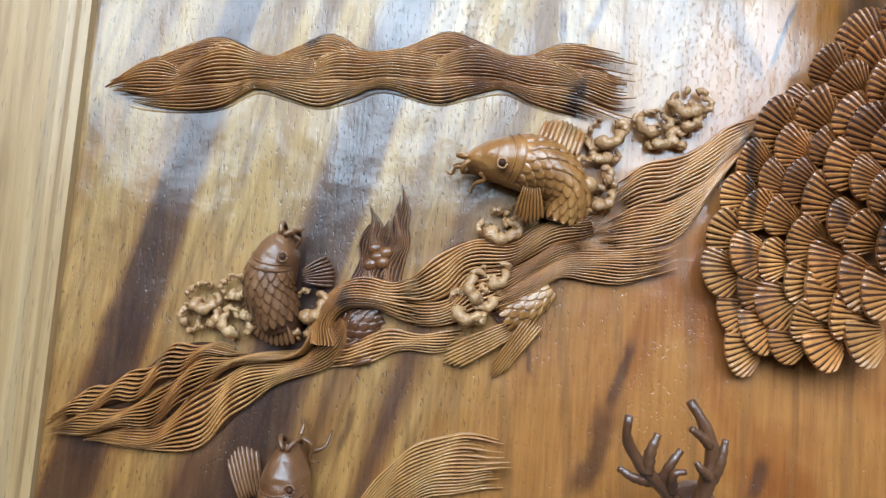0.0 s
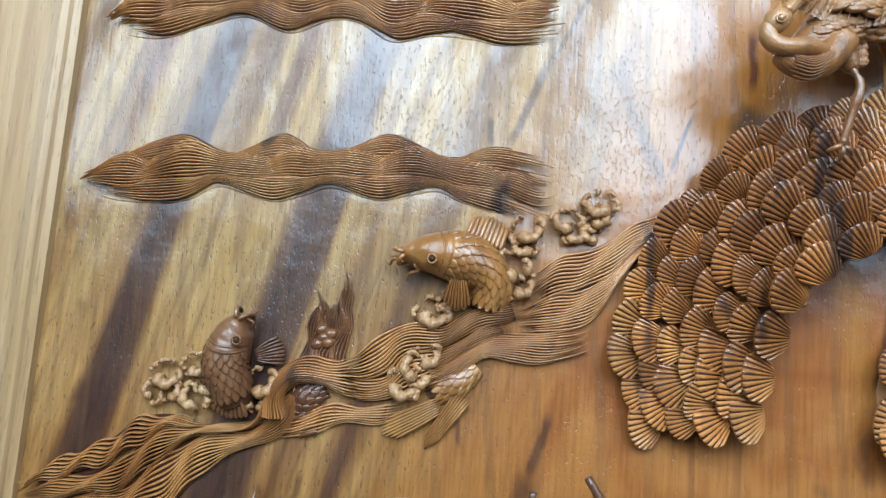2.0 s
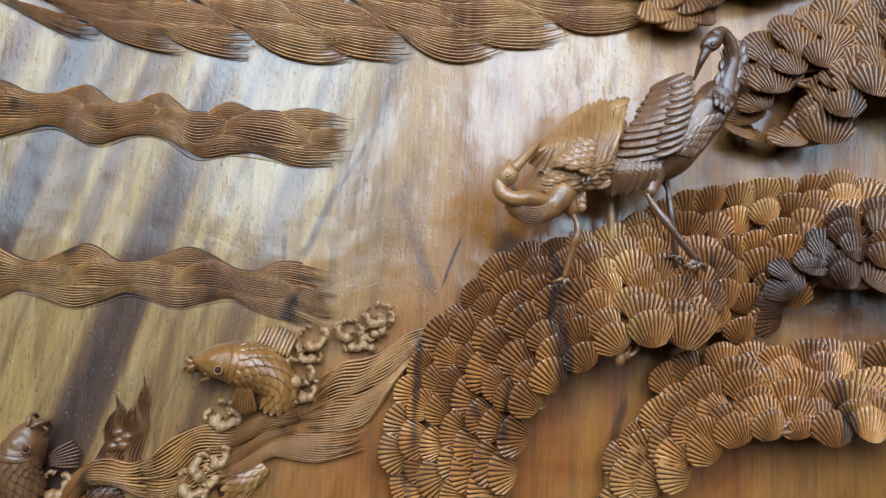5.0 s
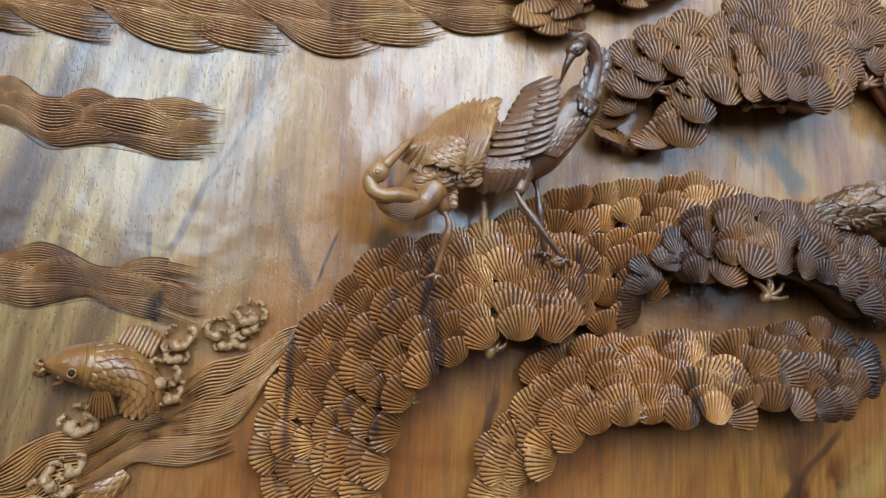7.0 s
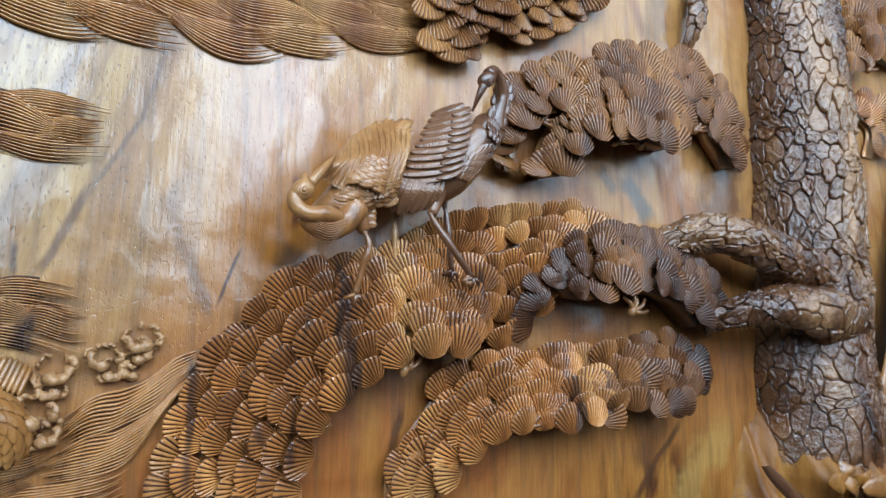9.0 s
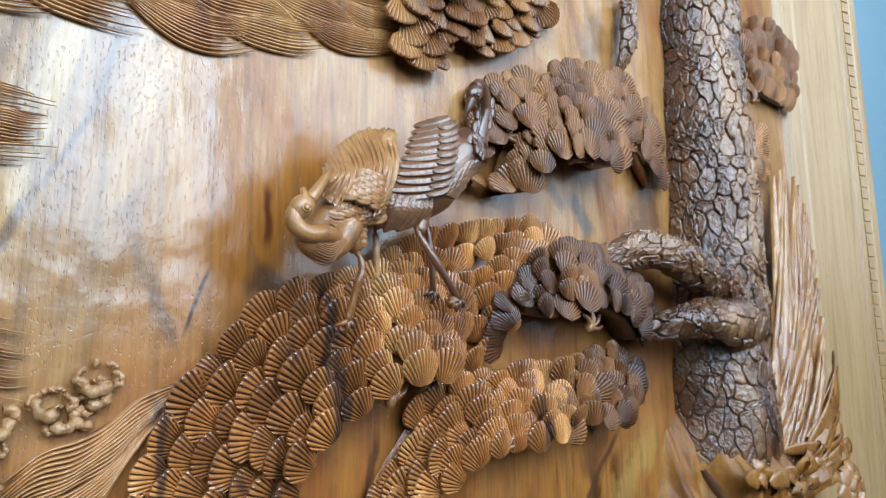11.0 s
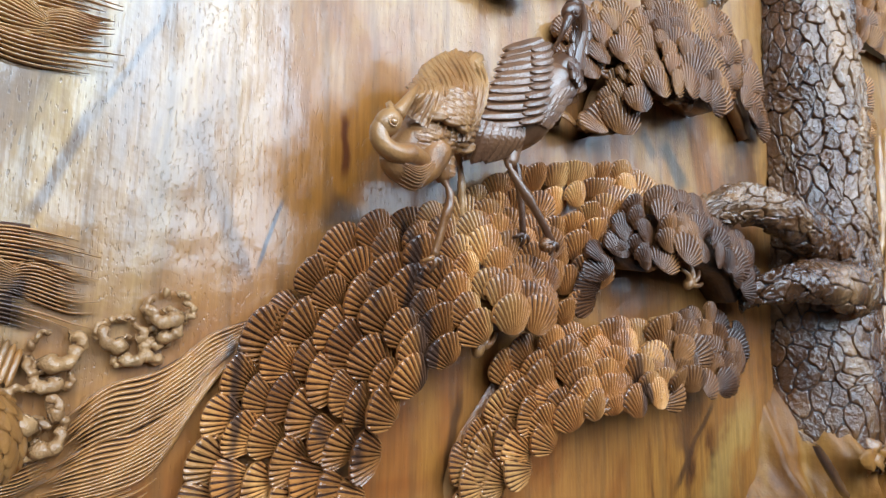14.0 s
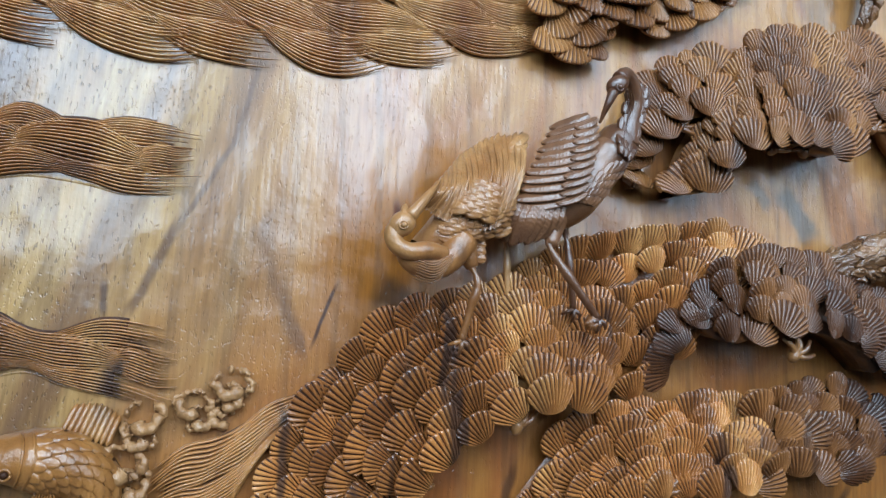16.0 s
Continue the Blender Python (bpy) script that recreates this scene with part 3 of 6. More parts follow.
class Braid:
    """A cloud between two edge curves, filled with lens-shaped locks of fine lines that lap one another."""

    def __init__(self, label, top, bottom, seed):
        self.ob = thing("cloud_band", label, "carved cloud", "carved clouds")
        self.top, self.bottom = spline(top, 160), spline(bottom, 160)
        self.seed = seed

    def at(self, u, f):
        """The place at u, a share f of the way from the top edge to the bottom edge."""
        a = np.interp(u, self.top[:, 0], self.top[:, 1])
        b = np.interp(u, self.bottom[:, 0], self.bottom[:, 1])
        return np.stack([u, a + (b - a) * f], 1)

    def lip(self, u0, u1):
        """The ground rises gently to the cloud's outline and drops into the cut round it."""
        u = np.linspace(u0 + 0.01, u1 - 0.02, 170)
        ends = np.clip(np.minimum((u - u[0]) / 0.05, (u[-1] - u) / 0.09), 0, 1)
        edge = self.at(u, np.ones(len(u)))
        edge[:, 1] -= 0.0012
        tan = np.gradient(edge, axis=0)
        tan /= np.linalg.norm(tan, axis=1)[:, None]
        out = np.stack([tan[:, 1], -tan[:, 0]], 1)
        s = Shape()
        rows = []
        for far, h in ((-0.0024, -0.003), (-0.0012, 0.0004), (-0.0003, 0.001), (0.0006, 0.0009), (0.0016, 0.0004), (0.0026, -0.0002), (0.004, -0.0012)):
            rows.append([P((x, z, swell(x, z) + (h * e if h > 0 else h) - 0.0012 * (1 - e))) for (x, z), e in zip(edge + out * far, ends)])
        s.grid(rows)
        s.object("cut_rim", PANEL, self.ob)

    def lock(self, u0, u1, f0, f1, tip0, tip1, count, lift, open0=False, open1=False, bend=0.0, splay=0.0, tail=0.0):
        """Lines from u0 to u1 that swell to fill f0..f1 and draw together at shut ends; open ends fray."""
        self.seed += 1
        rnd = random.Random(self.seed)
        n = max(24, int((u1 - u0) / 0.005))
        t = np.linspace(0, 1, n)
        env = np.minimum(1.0, (0.3 if open0 else tail) + (0.7 if open0 else 1 - tail) * np.sin(np.pi * np.clip(t, 0, 0.5)) ** 0.85)
        if not open1:
            env = np.minimum(env, tail + (1 - tail) * np.sin(np.pi * np.clip(1 - t, 0, 0.5)) ** 0.85)
        axis = tip0 + (tip1 - tip0) * t
        lo, hi = axis + (f0 - axis) * env, axis + (f1 - axis) * env
        hi = hi + splay * np.clip((t - 0.55) / 0.45, 0, 1) ** 2
        u = u0 + (u1 - u0) * t
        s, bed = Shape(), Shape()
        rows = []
        # dark bed runs past the top edge, colouring in the shaded cut
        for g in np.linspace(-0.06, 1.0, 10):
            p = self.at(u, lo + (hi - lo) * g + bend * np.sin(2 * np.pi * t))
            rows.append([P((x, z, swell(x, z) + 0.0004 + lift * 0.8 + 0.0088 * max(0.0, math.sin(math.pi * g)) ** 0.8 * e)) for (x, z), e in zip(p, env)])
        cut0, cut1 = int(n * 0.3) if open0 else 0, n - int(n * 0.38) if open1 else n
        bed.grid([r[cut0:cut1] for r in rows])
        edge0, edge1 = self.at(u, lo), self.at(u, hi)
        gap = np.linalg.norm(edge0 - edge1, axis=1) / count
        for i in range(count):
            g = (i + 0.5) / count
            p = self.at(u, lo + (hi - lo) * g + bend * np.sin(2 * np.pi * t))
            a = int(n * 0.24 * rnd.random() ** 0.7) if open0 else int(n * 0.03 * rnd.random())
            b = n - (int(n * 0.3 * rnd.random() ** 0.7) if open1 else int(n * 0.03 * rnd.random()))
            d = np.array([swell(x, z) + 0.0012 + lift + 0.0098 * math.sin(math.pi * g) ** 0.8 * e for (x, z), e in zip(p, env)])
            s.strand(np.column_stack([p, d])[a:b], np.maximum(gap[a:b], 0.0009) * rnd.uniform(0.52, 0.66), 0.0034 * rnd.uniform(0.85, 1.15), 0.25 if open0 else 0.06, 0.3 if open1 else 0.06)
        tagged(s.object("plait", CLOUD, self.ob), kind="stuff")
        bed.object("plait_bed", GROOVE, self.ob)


def wavy_cloud(label, top, bottom, waists, seed):
    """A flat drifting cloud of three lapped rows: humps above and below, and a lock across every waist."""
    c = Braid(label, top, bottom, seed)
    c.lip(waists[0], waists[-1])
    last = len(waists) - 2
    for i in range(last + 1):
        a, b = waists[i], waists[i + 1]
        w = 0.22 * (b - a)
        c.lock(a if i == 0 else a - w * 0.4, b if i == last else b + w, 0.0, 0.44, 0.3, 0.28, 11, 0.0004 * (i % 2), i == 0, i == last, tail=0.25)
        c.lock(a + (0.13 * (b - a) if i == 0 else -w), b if i == last else b + w * 0.4, 0.57, 1.0, 0.82, 0.82, 10, 0.0004 * (i % 2), i == 0, i == last, 0.0, 0.25 if i == last else 0.0, 0.2)
    mids = [waists[0] + 0.01] + [(a + b) / 2 for a, b in zip(waists[:-1], waists[1:])] + [waists[-1] - 0.004]
    for i in range(len(mids) - 1):
        a, b = mids[i], mids[i + 1]
        w = 0.16 * (b - a)
        c.lock(a - (w if i else 0), b + (w if i < len(mids) - 2 else 0), 0.05 if i < len(mids) - 2 else 0.3, 0.76, 0.66, 0.58, 12, 0.0055 if i < len(mids) - 2 else 0.002, i == 0, i == len(mids) - 2, -0.03)
    return c.ob


# ---- clouds ----
wavy_cloud("low cloud of plaited carved lines on the streaked wood",
           [(-0.472, 1.871), (-0.411, 1.904), (-0.354, 1.928), (-0.296, 1.941), (-0.236, 1.92), (-0.188, 1.934), (-0.141, 1.949), (-0.083, 1.927), (-0.037, 1.938), (0.016, 1.955), (0.063, 1.945), (0.109, 1.927), (0.175, 1.943), (0.226, 1.939), (0.269, 1.929)],
           [(-0.467, 1.849), (-0.403, 1.835), (-0.326, 1.835), (-0.285, 1.843), (-0.242, 1.865), (-0.197, 1.857), (-0.151, 1.847), (-0.108, 1.858), (-0.062, 1.873), (0.008, 1.858), (0.053, 1.867), (0.098, 1.876), (0.136, 1.862), (0.188, 1.849), (0.245, 1.838)], (-0.472, -0.239, -0.075, 0.103, 0.272), 3)
wavy_cloud("middle cloud of plaited carved lines with a frayed dark-stained end",
           [(-0.459, 2.139), (-0.406, 2.181), (-0.332, 2.212), (-0.261, 2.197), (-0.186, 2.217), (-0.125, 2.19), (-0.061, 2.213), (-0.002, 2.186), (0.052, 2.206), (0.109, 2.197), (0.181, 2.205), (0.263, 2.198)],
           [(-0.434, 2.104), (-0.364, 2.1), (-0.29, 2.124), (-0.224, 2.139), (-0.154, 2.115), (-0.09, 2.137), (-0.043, 2.134), (0.011, 2.105), (0.07, 2.116), (0.134, 2.113), (0.198, 2.104), (0.273, 2.127)], (-0.462, -0.243, -0.112, 0.005, 0.112, 0.272), 25)
high = Braid("long top cloud of many plaited carved lines",
             [(-0.36, 2.40), (-0.14, 2.46), (0.11, 2.535), (0.409, 2.551), (0.592, 2.59), (0.79, 2.581)],
             [(-0.36, 2.35), (-0.216, 2.308), (-0.076, 2.3), (0.039, 2.302), (0.192, 2.306), (0.308, 2.318), (0.424, 2.321), (0.521, 2.35), (0.657, 2.386), (0.79, 2.43)], 60)
for row in range(5):
    for k in range(9):
        # locks sweep down along the cloud and lap the row below
        a = -0.36 + 0.132 * k + (0.066 if row % 2 else 0.0) + 0.012 * math.sin(3.1 * k + row)
        b = min(0.775, a + 0.215)
        f = 0.03 + 0.2 * row
        if b - a > 0.07:
            high.lock(a, b, f - 0.05, f + 0.23, f - 0.12, f + 0.22, 13, 0.006 - 0.001 * row + 0.0012 * (k % 2), k == 0, row == 4 or b > 0.76, -0.03)

# ---- stream ----
stream = thing("stream", "carved flowing stream of parallel wavy lines with curling crests", "carved water")


def water(top, bottom, count, **more):
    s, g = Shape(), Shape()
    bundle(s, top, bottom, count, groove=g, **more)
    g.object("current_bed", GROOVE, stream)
    return tagged(s.object("current", WATER, stream), kind="stuff")


water([(-0.487, 1.406, 0), (-0.445, 1.431, 0), (-0.397, 1.458, 0), (-0.359, 1.473, 0), (-0.328, 1.501, 0), (-0.295, 1.515, 0), (-0.252, 1.517, 0), (-0.212, 1.51, 0)],
      [(-0.494, 1.384, 0), (-0.442, 1.408, 0), (-0.388, 1.427, 0), (-0.351, 1.444, 0), (-0.315, 1.47, 0), (-0.278, 1.491, 0), (-0.241, 1.501, 0), (-0.202, 1.507, 0)], 8, depth=0.006, bulge=0.012, height=0.0055, seed=5, ripple=1.3, turns=4.5)
water([(-0.494, 1.384, 0), (-0.441, 1.406, 0), (-0.383, 1.423, 0), (-0.34, 1.44, 0), (-0.301, 1.48, 0), (-0.26, 1.5, 0), (-0.212, 1.508, 0), (-0.165, 1.514, 0), (-0.138, 1.526, 0), (-0.128, 1.562, 0), (-0.117, 1.59, 0)],
      [(-0.492, 1.37, 0), (-0.433, 1.381, 0), (-0.374, 1.393, 0), (-0.336, 1.404, 0), (-0.3, 1.43, 0), (-0.266, 1.465, 0), (-0.23, 1.486, 0), (-0.187, 1.499, 0), (-0.146, 1.507, 0), (-0.116, 1.532, 0), (-0.096, 1.565, 0)], 10, depth=0.003, bulge=0.016, height=0.0055, seed=6, ripple=1.2, turns=5, fray1=0)
water([(-0.433, 1.381, 0), (-0.374, 1.393, 0), (-0.336, 1.404, 0), (-0.3, 1.43, 0), (-0.266, 1.465, 0), (-0.23, 1.486, 0), (-0.187, 1.499, 0), (-0.146, 1.507, 0), (-0.116, 1.532, 0), (-0.096, 1.565, 0)],
      [(-0.428, 1.37, 0), (-0.37, 1.369, 0), (-0.313, 1.367, 0), (-0.259, 1.388, 0), (-0.224, 1.424, 0), (-0.188, 1.46, 0), (-0.143, 1.48, 0), (-0.107, 1.499, 0), (-0.082, 1.526, 0), (-0.073, 1.556, 0)], 11, depth=0.001, bulge=0.01, height=0.0055, seed=7, ripple=0.8, turns=4, fray1=0)
water([(-0.134, 1.529, 0), (-0.125, 1.575, 0), (-0.101, 1.606, 0), (-0.064, 1.62, 0), (-0.025, 1.618, 0), (0.004, 1.628, 0)],
      [(-0.092, 1.527, 0), (-0.102, 1.552, 0), (-0.083, 1.576, 0), (-0.053, 1.58, 0), (-0.021, 1.57, 0), (0.017, 1.564, 0)], 12, depth=0.006, bulge=0.02, height=0.006, seed=8, fray0=0, fray1=0.1)
water([(-0.025, 1.617, 0), (0.001, 1.627, 0), (0.034, 1.661, 0), (0.074, 1.679, 0), (0.122, 1.68, 0), (0.147, 1.699, 0), (0.177, 1.714, 0), (0.207, 1.716, 0), (0.232, 1.727, 0)],
      [(-0.023, 1.594, 0), (0.013, 1.592, 0), (0.048, 1.603, 0), (0.072, 1.632, 0), (0.12, 1.645, 0), (0.15, 1.66, 0), (0.179, 1.679, 0), (0.217, 1.691, 0), (0.242, 1.701, 0)], 10, depth=0.004, bulge=0.014, height=0.006, seed=9, fray0=0.1, fray1=0.05)
water([(-0.023, 1.594, 0), (0.013, 1.592, 0), (0.048, 1.603, 0), (0.072, 1.632, 0), (0.12, 1.645, 0), (0.15, 1.66, 0), (0.179, 1.679, 0), (0.217, 1.691, 0)],
      [(-0.018, 1.569, 0), (0.015, 1.561, 0), (0.053, 1.566, 0), (0.089, 1.588, 0), (0.127, 1.612, 0), (0.158, 1.639, 0), (0.192, 1.661, 0), (0.227, 1.677, 0)], 9, depth=0.002, bulge=0.012, height=0.006, seed=10, fray0=0.1, fray1=0.05)
water([(-0.094, 1.527, 0), (-0.057, 1.545, 0), (-0.02, 1.555, 0), (0.025, 1.553, 0), (0.075, 1.566, 0)],
      [(-0.106, 1.498, 0), (-0.061, 1.504, 0), (-0.018, 1.525, 0), (0.034, 1.529, 0), (0.07, 1.537, 0)], 8, depth=0.001, bulge=0.007, height=0.005, seed=11)
water([(0.246, 1.761), (0.28, 1.787), (0.317, 1.798), (0.354, 1.818), (0.387, 1.843), (0.421, 1.857), (0.451, 1.86)],
      [(0.245, 1.711), (0.279, 1.734), (0.313, 1.743), (0.35, 1.764), (0.379, 1.794), (0.405, 1.82), (0.421, 1.836)], 11, depth=0.005, bulge=0.009, height=0.005, seed=13, fray1=0)
water([(0.235, 1.711), (0.279, 1.734), (0.313, 1.743), (0.35, 1.764), (0.379, 1.794), (0.405, 1.82), (0.421, 1.836)],
      [(0.226, 1.677), (0.254, 1.679), (0.288, 1.681), (0.322, 1.694), (0.345, 1.717), (0.364, 1.754), (0.383, 1.787)], 13, depth=0.003, bulge=0.008, height=0.005, seed=14, fray1=0)
water([(0.09, 1.62), (0.127, 1.632), (0.164, 1.651), (0.198, 1.671), (0.233, 1.677), (0.275, 1.68), (0.315, 1.69), (0.339, 1.706)],
      [(0.085, 1.572), (0.104, 1.582), (0.145, 1.603), (0.183, 1.634), (0.221, 1.634), (0.263, 1.634), (0.304, 1.643), (0.331, 1.654)], 13, depth=0.003, bulge=0.01, height=0.005, seed=17, fray1=0.16)


def curl(centre, size, turn, hand=1):
    """A breaking crest: a thick claw of foam curling over a hollow, with smaller claws at its back."""
    rnd = random.Random(int(1e5 * (centre[0] + 3 * centre[1])) % 9973)
    s = Shape()
    base = swell(centre[0], centre[1]) + centre[2] * 0.6
    for q in range(4):
        scale = size * (1.0, 0.62, 0.55, 0.42)[q] * rnd.uniform(0.9, 1.1)
        way = radians(turn + (0, 105, -95, 180)[q] + rnd.uniform(-20, 20))
        cu = centre[0] + (0 if q == 0 else size * 1.05) * math.cos(way)
        cz = centre[1] + (0 if q == 0 else size * 1.05) * math.sin(way)
        turn_by = hand if q != 1 else -hand
        path, radii = [], []
        for k in range(22):
            t = k / 21
            a = way + turn_by * (1.7 - 2.9 * t)
            r = scale * (1.15 - 0.6 * t)
            path.append((cu + r * math.cos(a), cz + r * math.sin(a), base + 0.002 + scale * (0.15 + 0.55 * math.sin(math.pi * min(1, t * 1.1)) ** 0.7)))
            knob = 0.16 * math.exp(-((t - 0.93) / 0.07) ** 2) + 0.07 * math.sin(19 * t + 7 * q)
            radii.append(scale * (0.28 + 0.3 * t ** 0.6 + knob) * (0.55 if k in (0, 21) else 1.0))
        s.tube(path, radii, 9, 0.9)
        # a thinner lip carved along the claw
        s.tube([(u - 0.28 * scale * math.cos(way), z - 0.28 * scale * math.sin(way), d - 0.25 * scale) for u, z, d in path[2:15]], np.linspace(scale * 0.1, scale * 0.2, 13), 7)
    for q in range(3):
        a = rnd.uniform(0, 6.28)
        s.blob((centre[0] + size * 1.25 * math.cos(a), centre[1] + size * 1.25 * math.sin(a), base + size * 0.1), (size * 0.34, size * 0.26, size * 0.3), rnd.uniform(0, 180), 9, 6)
    # chisel marks
    s.v = [tuple(c + size * 0.16 * noise.noise(Vector(p) * 1.9 / size + Vector((7 * axis, 0, 0))) for axis, c in enumerate(p)) for p in s.v]
    return s.object("crest", CREAM, stream)


for c, size, turn, hand in (
        ((-0.284, 1.575, 0.012), 0.0155, 250, 1), ((-0.303, 1.548, 0.008), 0.012, 200, -1), ((-0.272, 1.55, 0.008), 0.012, 320, 1), ((-0.238, 1.591, 0.012), 0.014, 270, 1), ((-0.235, 1.544, 0.012), 0.015, 220, -1), ((-0.218, 1.565, 0.012), 0.012, 280, 1), ((-0.135, 1.574, 0.016), 0.017, 280, 1), ((-0.149, 1.551, 0.014), 0.013, 240, -1),
        ((0.233, 1.822, 0.01), 0.016, 300, 1), ((0.231, 1.799, 0.01), 0.012, 250, -1), ((0.288, 1.838, 0.01), 0.015, 240, -1), ((0.3, 1.822, 0.008), 0.012, 300, 1), ((0.335, 1.866, 0.012), 0.016, 250, -1), ((0.331, 1.847, 0.01), 0.014, 320, 1), ((0.323, 1.828, 0.004), 0.012, 200, 1),
        ((0.105, 1.696, 0.01), 0.017, 260, 1), ((0.128, 1.711, 0.006), 0.012, 300, -1), ((0.214, 1.767, 0.016), 0.017, 240, -1), ((0.229, 1.741, 0.012), 0.015, 300, 1), ((0.211, 1.747, 0.012), 0.012, 200, 1), ((0.104, 1.632, 0.018), 0.014, 320, 1), ((0.088, 1.613, 0.02), 0.016, 210, -1), ((0.071, 1.59, 0.018), 0.017, 230, 1), ((0.097, 1.603, 0.016), 0.012, 300, -1)):
    curl(c, size, turn, hand)

# foaming tongue above the current
flame = thing("foam_tongue", "reddish carved tongue of foam rising from the stream", "carved foam")
for k, (a, b) in enumerate((([(-0.088, 1.612), (-0.076, 1.645), (-0.078, 1.672), (-0.066, 1.698), (-0.074, 1.73)], [(-0.05, 1.615), (-0.046, 1.65), (-0.05, 1.672), (-0.049, 1.69), (-0.068, 1.714)]),
                            ([(-0.052, 1.614), (-0.043, 1.648), (-0.034, 1.668), (-0.036, 1.695), (-0.031, 1.722), (-0.029, 1.748)], [(-0.016, 1.612), (-0.018, 1.645), (-0.01, 1.67), (-0.015, 1.696), (-0.016, 1.716), (-0.024, 1.744)]),
                            ([(-0.07, 1.62), (-0.056, 1.652), (-0.052, 1.685), (-0.04, 1.704)], [(-0.03, 1.62), (-0.036, 1.652), (-0.034, 1.68), (-0.034, 1.7)]))):
    s, g = Shape(), Shape()
    bundle(s, a, b, 9, 0.0005 + 0.001 * k, 0.004, 0.0035, 50, 0, 0.25, 0.05, k, 0.8, g, 0.9, 2.0)
    s.object("foam_streak", RED, flame)
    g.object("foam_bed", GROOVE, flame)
for c in ((-0.051, 1.647, 0.005), (-0.06, 1.637, 0.005), (-0.041, 1.653, 0.005), (-0.044, 1.64, 0.006), (-0.055, 1.658, 0.004)):
    s = Shape()
    s.blob(c, (0.010, 0.008, 0.007), 20)
    s.object("foam_bead", RED, flame)


# ---- carps: each one plain carved mesh ----
def carp(label, axis, widths, mat, head=0.3, fins=(), whisker=(), eye=None, depth=0.02):
    s = Shape()
    n = 64
    path = spline(axis, n)
    wid = np.interp(np.linspace(0, 1, n), np.linspace(0, 1, len(widths)), widths)
    tan = np.gradient(path[:, :2], axis=0)
    tan /= np.linalg.norm(tan, axis=1)[:, None]
    nor = np.stack([-tan[:, 1], tan[:, 0]], 1)
    rows = []
    length = np.linalg.norm(np.diff(path[:, :2], axis=0), axis=1).sum()
    for i in range(n):
        t = i / (n - 1)
        row = []
        for j in range(33):
            a = math.pi * (j / 32 * 1.1 - 0.05)
            o, e = math.cos(a), math.sin(a)
            gill = t - head + 0.1 * (1 - e)
            bump_ = (0.004 * e if -0.06 < gill < 0.0 else (-0.004 * e if 0.0 <= gill < 0.03 else 0.0)) + 0.0012 * noise.noise(Vector((i * 0.3, j * 0.3, 1)))
            row.append(P((path[i][0] + nor[i][0] * wid[i] * o, path[i][1] + nor[i][1] * wid[i] * o, path[i][2] + (depth + wid[i] * 0.55) * e - 0.004 + bump_)))
        rows.append(row)
    s.grid(rows)
    def surf(t, a, lift):
        k = min(max(t, 0.0), 1.0) * (n - 1)
        i = min(int(k), n - 2)
        w = k - i
        p, o_ = path[i] * (1 - w) + path[i + 1] * w, nor[i] * (1 - w) + nor[i + 1] * w
        half = wid[i] * (1 - w) + wid[i + 1] * w
        o, e = math.cos(a) * (half + lift), math.sin(a)
        return (p[0] + o_[0] * o, p[1] + o_[1] * o, p[2] + (depth + half * 0.55 + lift) * e - 0.004)

    # lapped scales that follow the flank, each raised at its free rim
    dt = 0.0105 / length
    across = max(3, round(math.pi * float(np.mean(wid)) * 1.05 / 0.0135))
    for q in range(int((1.02 - head) / dt)):
        for j in range(across + q % 2):
            ac = math.pi * (0.06 + 0.88 * (j + 0.5 - 0.5 * (q % 2)) / across)
            tc = head + q * dt - (0.1 * (1 - math.sin(ac)) if head else 0.0)
            rows = []
            for g, w, up in ((0.0, 0.95, 0.0), (0.45, 1.0, 0.0008), (0.75, 0.86, 0.0015), (0.93, 0.55, 0.0019), (1.0, 0.22, 0.0019), (1.02, 0.2, -0.001)):
                rows.append([P(surf(tc + (g * 1.75 - 0.6) * dt * (1 - 0.12 * o * o), ac + o * w * 0.52 * math.pi * 0.88 / across, 0.0006 + (up if abs(o) < 0.95 else up * 0.25 - 0.0006) * 1.3)) for o in (-1, -0.7, -0.3, 0, 0.3, 0.7, 1)])
            s.grid(rows)
    if head:
        # gill cover with a double rim
        for back_, r in ((0.02, 0.0027), (0.075, 0.0016)):
            s.tube([surf(head - back_ - 0.1 * (1 - math.sin(a)), a, 0.0012) for a in np.linspace(0.35, 2.75, 22)], [r * math.sin(math.pi * (0.08 + 0.84 * k / 21)) for k in range(22)], 7)
    for root, tip, w0, w1, count in fins:
        # a fin: rays fanned from its root to its tip
        r, t = np.array(root), np.array(tip)
        ax = t[:2] - r[:2]
        side = np.array([-ax[1], ax[0]]) / np.linalg.norm(ax)
        for k in range(count):
            f = k / (count - 1) - 0.5
            a = np.array([*(r[:2] + side * f * w0), r[2]])
            c = np.array([*(t[:2] + side * f * w1 - ax * 0.5 * abs(f) ** 1.5), t[2]])
            m_ = (a + c) / 2 + np.array([*(side * f * (w1 - w0) * 0.1), 0.002])
            s.strand(spline([a, m_, c], 10), np.linspace(w0, w1, 10) / count * 1.15, 0.0035, 0.1, 0.06)
    for w in whisker:
        pts = spline(w, 14)
        s.tube(pts, np.linspace(0.0032, 0.0014, 14), 6)
